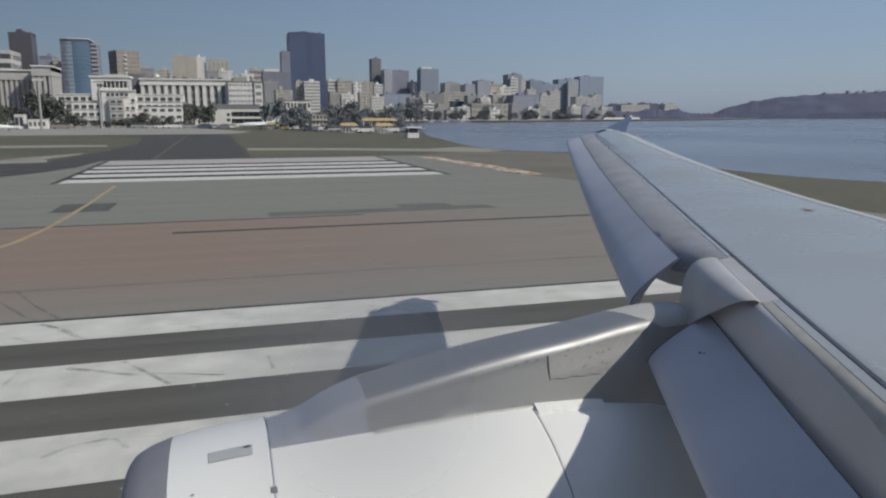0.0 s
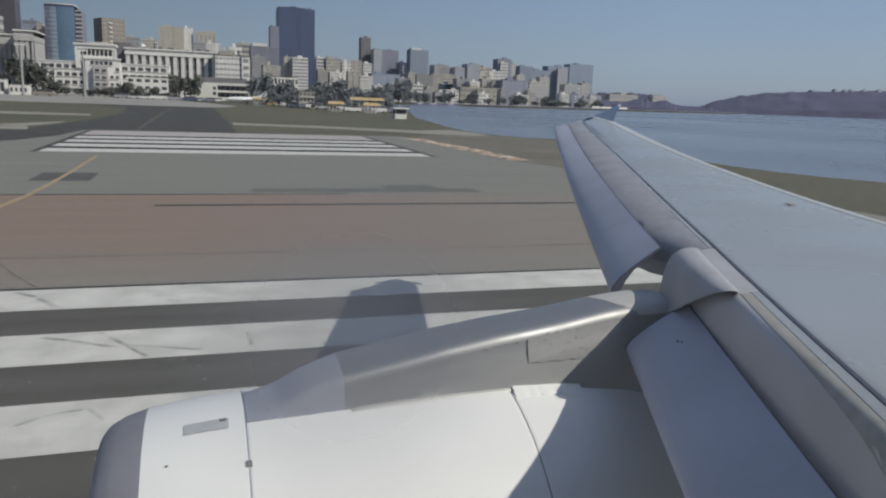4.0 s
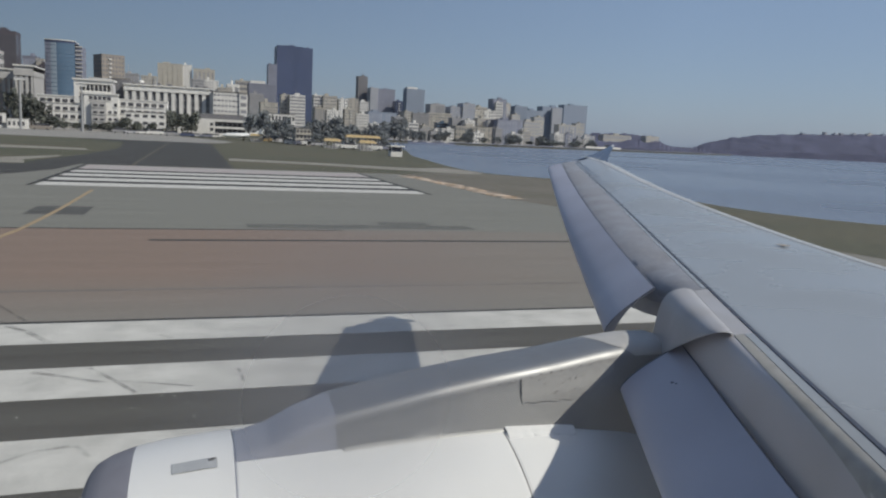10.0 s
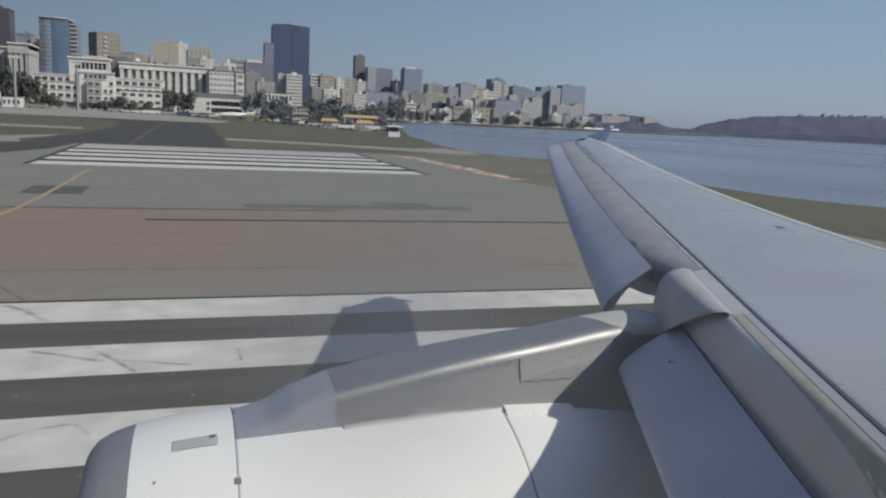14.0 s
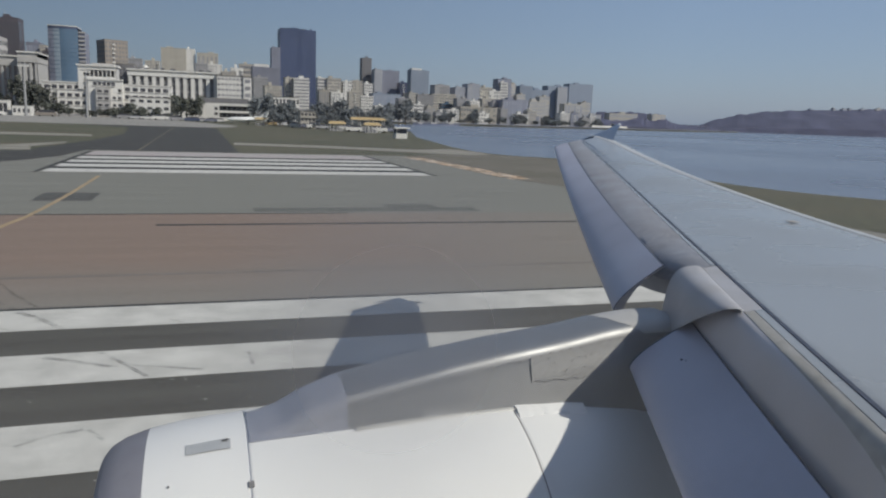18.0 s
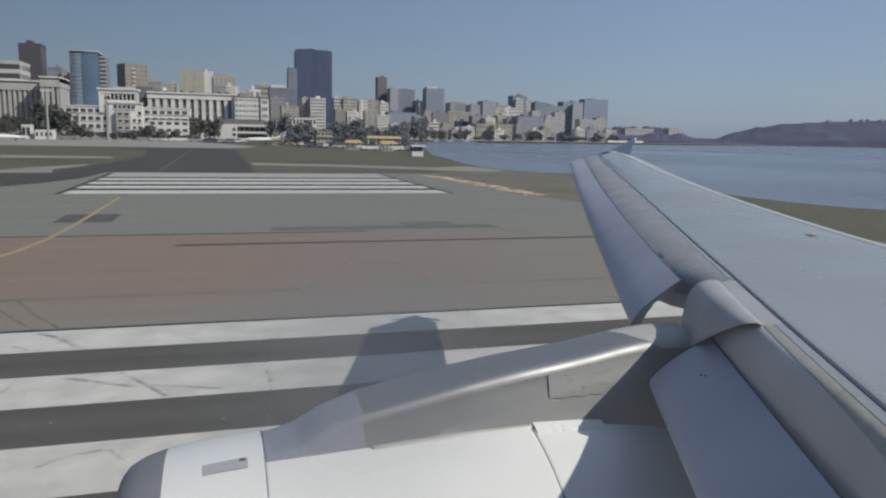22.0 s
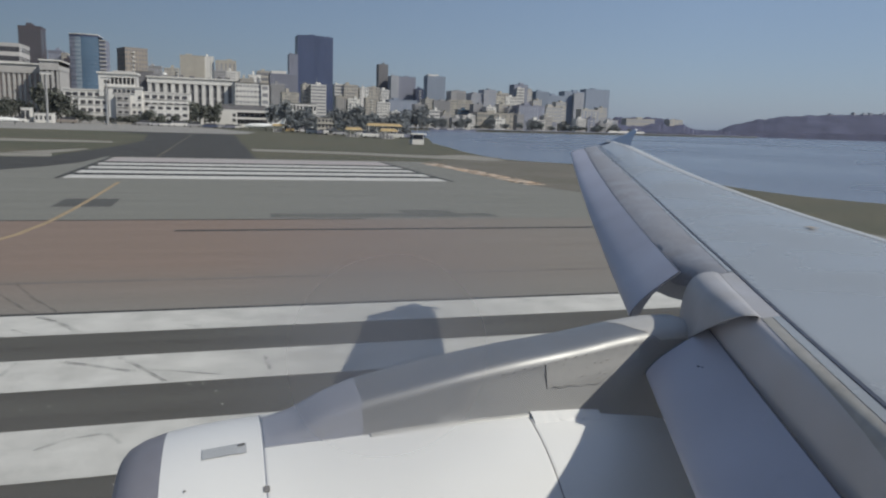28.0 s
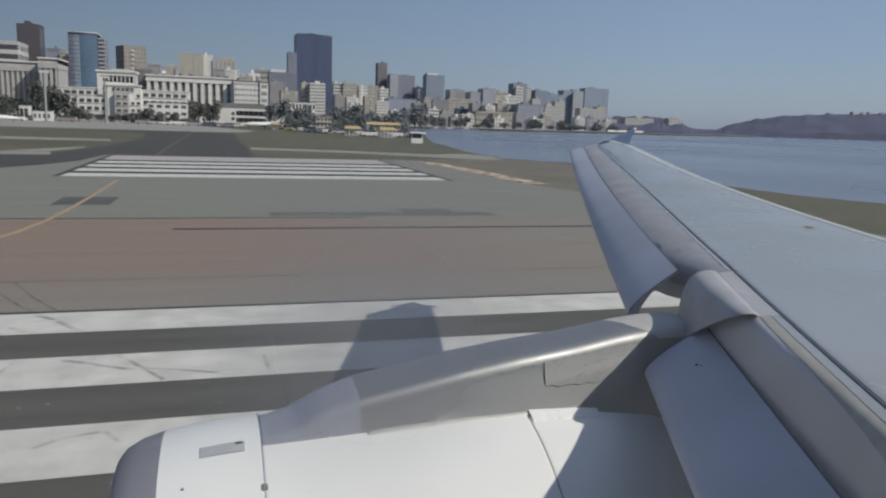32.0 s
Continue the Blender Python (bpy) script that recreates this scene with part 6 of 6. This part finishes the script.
def vehicle(x, y, w, h, paint, label, name="van"):
    t = thing(name, x, y, 0, label, name, "parked vehicles on the apron")
    part("body", bevel_box(-w / 2, w / 2, -0.9, 0.9, 0.35, 0.35 + h * 0.5, 0.08), M[paint], t)
    V = [(-w * 0.38, -0.8, 0.35 + h * 0.5), (w * 0.42, -0.8, 0.35 + h * 0.5), (w * 0.42, 0.8, 0.35 + h * 0.5), (-w * 0.38, 0.8, 0.35 + h * 0.5), (-w * 0.26, -0.68, h), (w * 0.38, -0.68, h), (w * 0.38, 0.68, h), (-w * 0.26, 0.68, h)]
    raw("cabin", V, [(0, 1, 5, 4), (1, 2, 6, 5), (2, 3, 7, 6), (3, 0, 4, 7), (4, 5, 6, 7)], M["window"], t)
    for a in (-w * 0.3, w * 0.3):
        for q in (-0.85, 0.85):
            rows = [[(a + r * math.cos(math.pi * j / 6), q + b, 0.33 + r * math.sin(math.pi * j / 6)) for j in range(12)] for b, r in ((-0.1, 0.33), (0.1, 0.33))]
            V, F = grid_mesh(rows, True, True)
            raw("wheel", V, F, M["rubber"], t)
    return t


light_pole(-66.7, 340, 20.2)
light_pole(-45.0, 345, 19.3)
light_pole(-188.0, 345, 20.4)
light_pole(-151.5, 345, 17.9)
light_pole(-124.8, 345, 20.4)
hut(43.9, 168)
kiosk(38.9, 225, 4.8, 2.2, "kiosk with a faded orange roof")
kiosk(49.8, 232, 10.8, 3.6, "long kiosk with a yellow roof")
kiosk(47.5, 215, 4.8, 2.2, "kiosk with an orange canopy and white posts")
kiosk(21.2, 285, 4.5, 2.2, "small kiosk with an orange roof")
parked_plane(16.8, 300, 0.95, 4, "small white jet parked on the grass edge")
parked_plane(-70.9, 285, 0.8, 185, "white business jet parked on the apron")
parked_plane(-104.5, 265, 1.0, 8, "white airliner parked before the hangars")
parked_plane(-74.9, 262, 0.8, 6, "white business jet parked on the apron")
parked_plane(-158.5, 330, 1.0, 3, "white airliner parked far along the apron")
parked_plane(-187.7, 320, 1.2, 3, "white airliner parked far along the apron")
vehicle(-61.3, 350, 8.0, 2.6, "wall_tan", "dull tan service truck on the apron", "van")
vehicle(-77.1, 340, 5.0, 2.4, "wall_white", "white service van on the apron", "van")
vehicle(-31.4, 352, 6.0, 2.2, "wall_grey", "grey service van on the apron", "van")
vehicle(-26.6, 350, 4.5, 1.7, "car", "grey car parked on the airfield", "car")
vehicle(-22.5, 350, 4.5, 1.7, "wall_white", "white service van on the apron", "car")
vehicle(-20.0, 355, 4.5, 1.7, "wall_slate", "dark blue van on the airfield", "car")
vehicle(-16.7, 350, 7.0, 2.4, "wall_white", "white service van on the apron", "van")
vehicle(-13.4, 352, 4.5, 1.7, "wall_white", "white service van on the apron", "car")
vehicle(-10.0, 340, 6.0, 2.2, "wall_grey", "grey service van on the apron", "van")
vehicle(-3.6, 330, 6.0, 2.0, "wall_dark", "dark tow tractor on the apron", "van")
vehicle(-0.0, 332, 4.5, 1.6, "car", "grey car parked on the airfield", "car")
vehicle(3.9, 330, 5.0, 1.8, "wall_slate", "dark blue van on the airfield", "van")
vehicle(7.4, 335, 4.5, 1.7, "wall_white", "white service van on the apron", "car")
vehicle(25.0, 290, 5.0, 2.0, "yellow", "yellow service truck on the apron", "van")
vehicle(31.2, 262, 5.0, 2.0, "wall_white", "white service van on the apron", "van")
vehicle(33.9, 258, 4.5, 1.7, "wall_slate", "dark blue van on the airfield", "car")
vehicle(36.0, 255, 5.0, 2.2, "wall_white", "white service van on the apron", "van")
vehicle(38.1, 250, 4.5, 1.6, "car", "grey car parked on the airfield", "car")
vehicle(44.8, 245, 4.5, 1.7, "wall_white", "white service van on the apron", "car")
vehicle(43.7, 225, 5.0, 2.0, "wall_white", "white service van on the apron", "van")
vehicle(51.6, 225, 5.0, 2.2, "wall_white", "white service van on the apron", "van")
vehicle(55.5, 230, 4.5, 1.8, "wall_slate", "dark blue van on the airfield", "van")
vehicle(29.3, 285, 5.0, 2.2, "car", "grey car parked on the airfield", "van")


def boat(x, y, w, label):
    t = thing("boat", x, y, -2.0, label, "boat", "boats by the quay")
    V = [(-w / 2, 0, 0), (w * 0.4, 0, 0), (w / 2, 0.8, 1.5), (-w / 2 - 0.4, 0.8, 1.5), (-w / 2, 3, 0), (w * 0.4, 3, 0), (w / 2, 2.4, 1.5), (-w / 2 - 0.4, 2.4, 1.5)]
    raw("hull", V, [(0, 1, 2, 3), (5, 4, 7, 6), (1, 5, 6, 2), (4, 0, 3, 7), (3, 2, 6, 7), (0, 4, 5, 1)], M["wall_dark"], t)
    boxes("cabin", [(-w * 0.2, w * 0.08, 0.9, 2.3, 1.5, 2.9)], M["wall_pale"], t)
    boxes("mast", [(-0.08, 0.08, 1.5, 1.66, 3.2, 6.5)], M["pole"], t)
    return t


boat(202.5, 700, 16, "moored boat with a white cabin")
boat(223.0, 720, 22, "moored boat with a white cabin")
boat(247.5, 740, 18, "moored boat with a white cabin")
boat(297.4, 790, 20, "moored boat with a white cabin")
boat(356.6, 850, 26, "moored boat with a white cabin")
boat(384.1, 870, 14, "moored boat with a white cabin")
boat(451.3, 920, 12, "moored boat with a white cabin")
slab("pier", [(549, 994), (640, 1046), (640, 1054), (549, 1002)], -4.0, 3.0, M["wall_white"], "long pale concrete pier", "pier")


def sea_wall(points):
    for i, (a, b) in enumerate(zip(points, points[1:])):
        ribbon("sea_wall", [a, b], 2.0, 0.9, M["wall_slate"], "dark stone sea wall along the bay", "sea wall")


sea_wall([(82, 345), (110, 480), (170, 730), (330, 800), (480, 900), (720, 1020), (1050, 1290), (1122, 1420)])
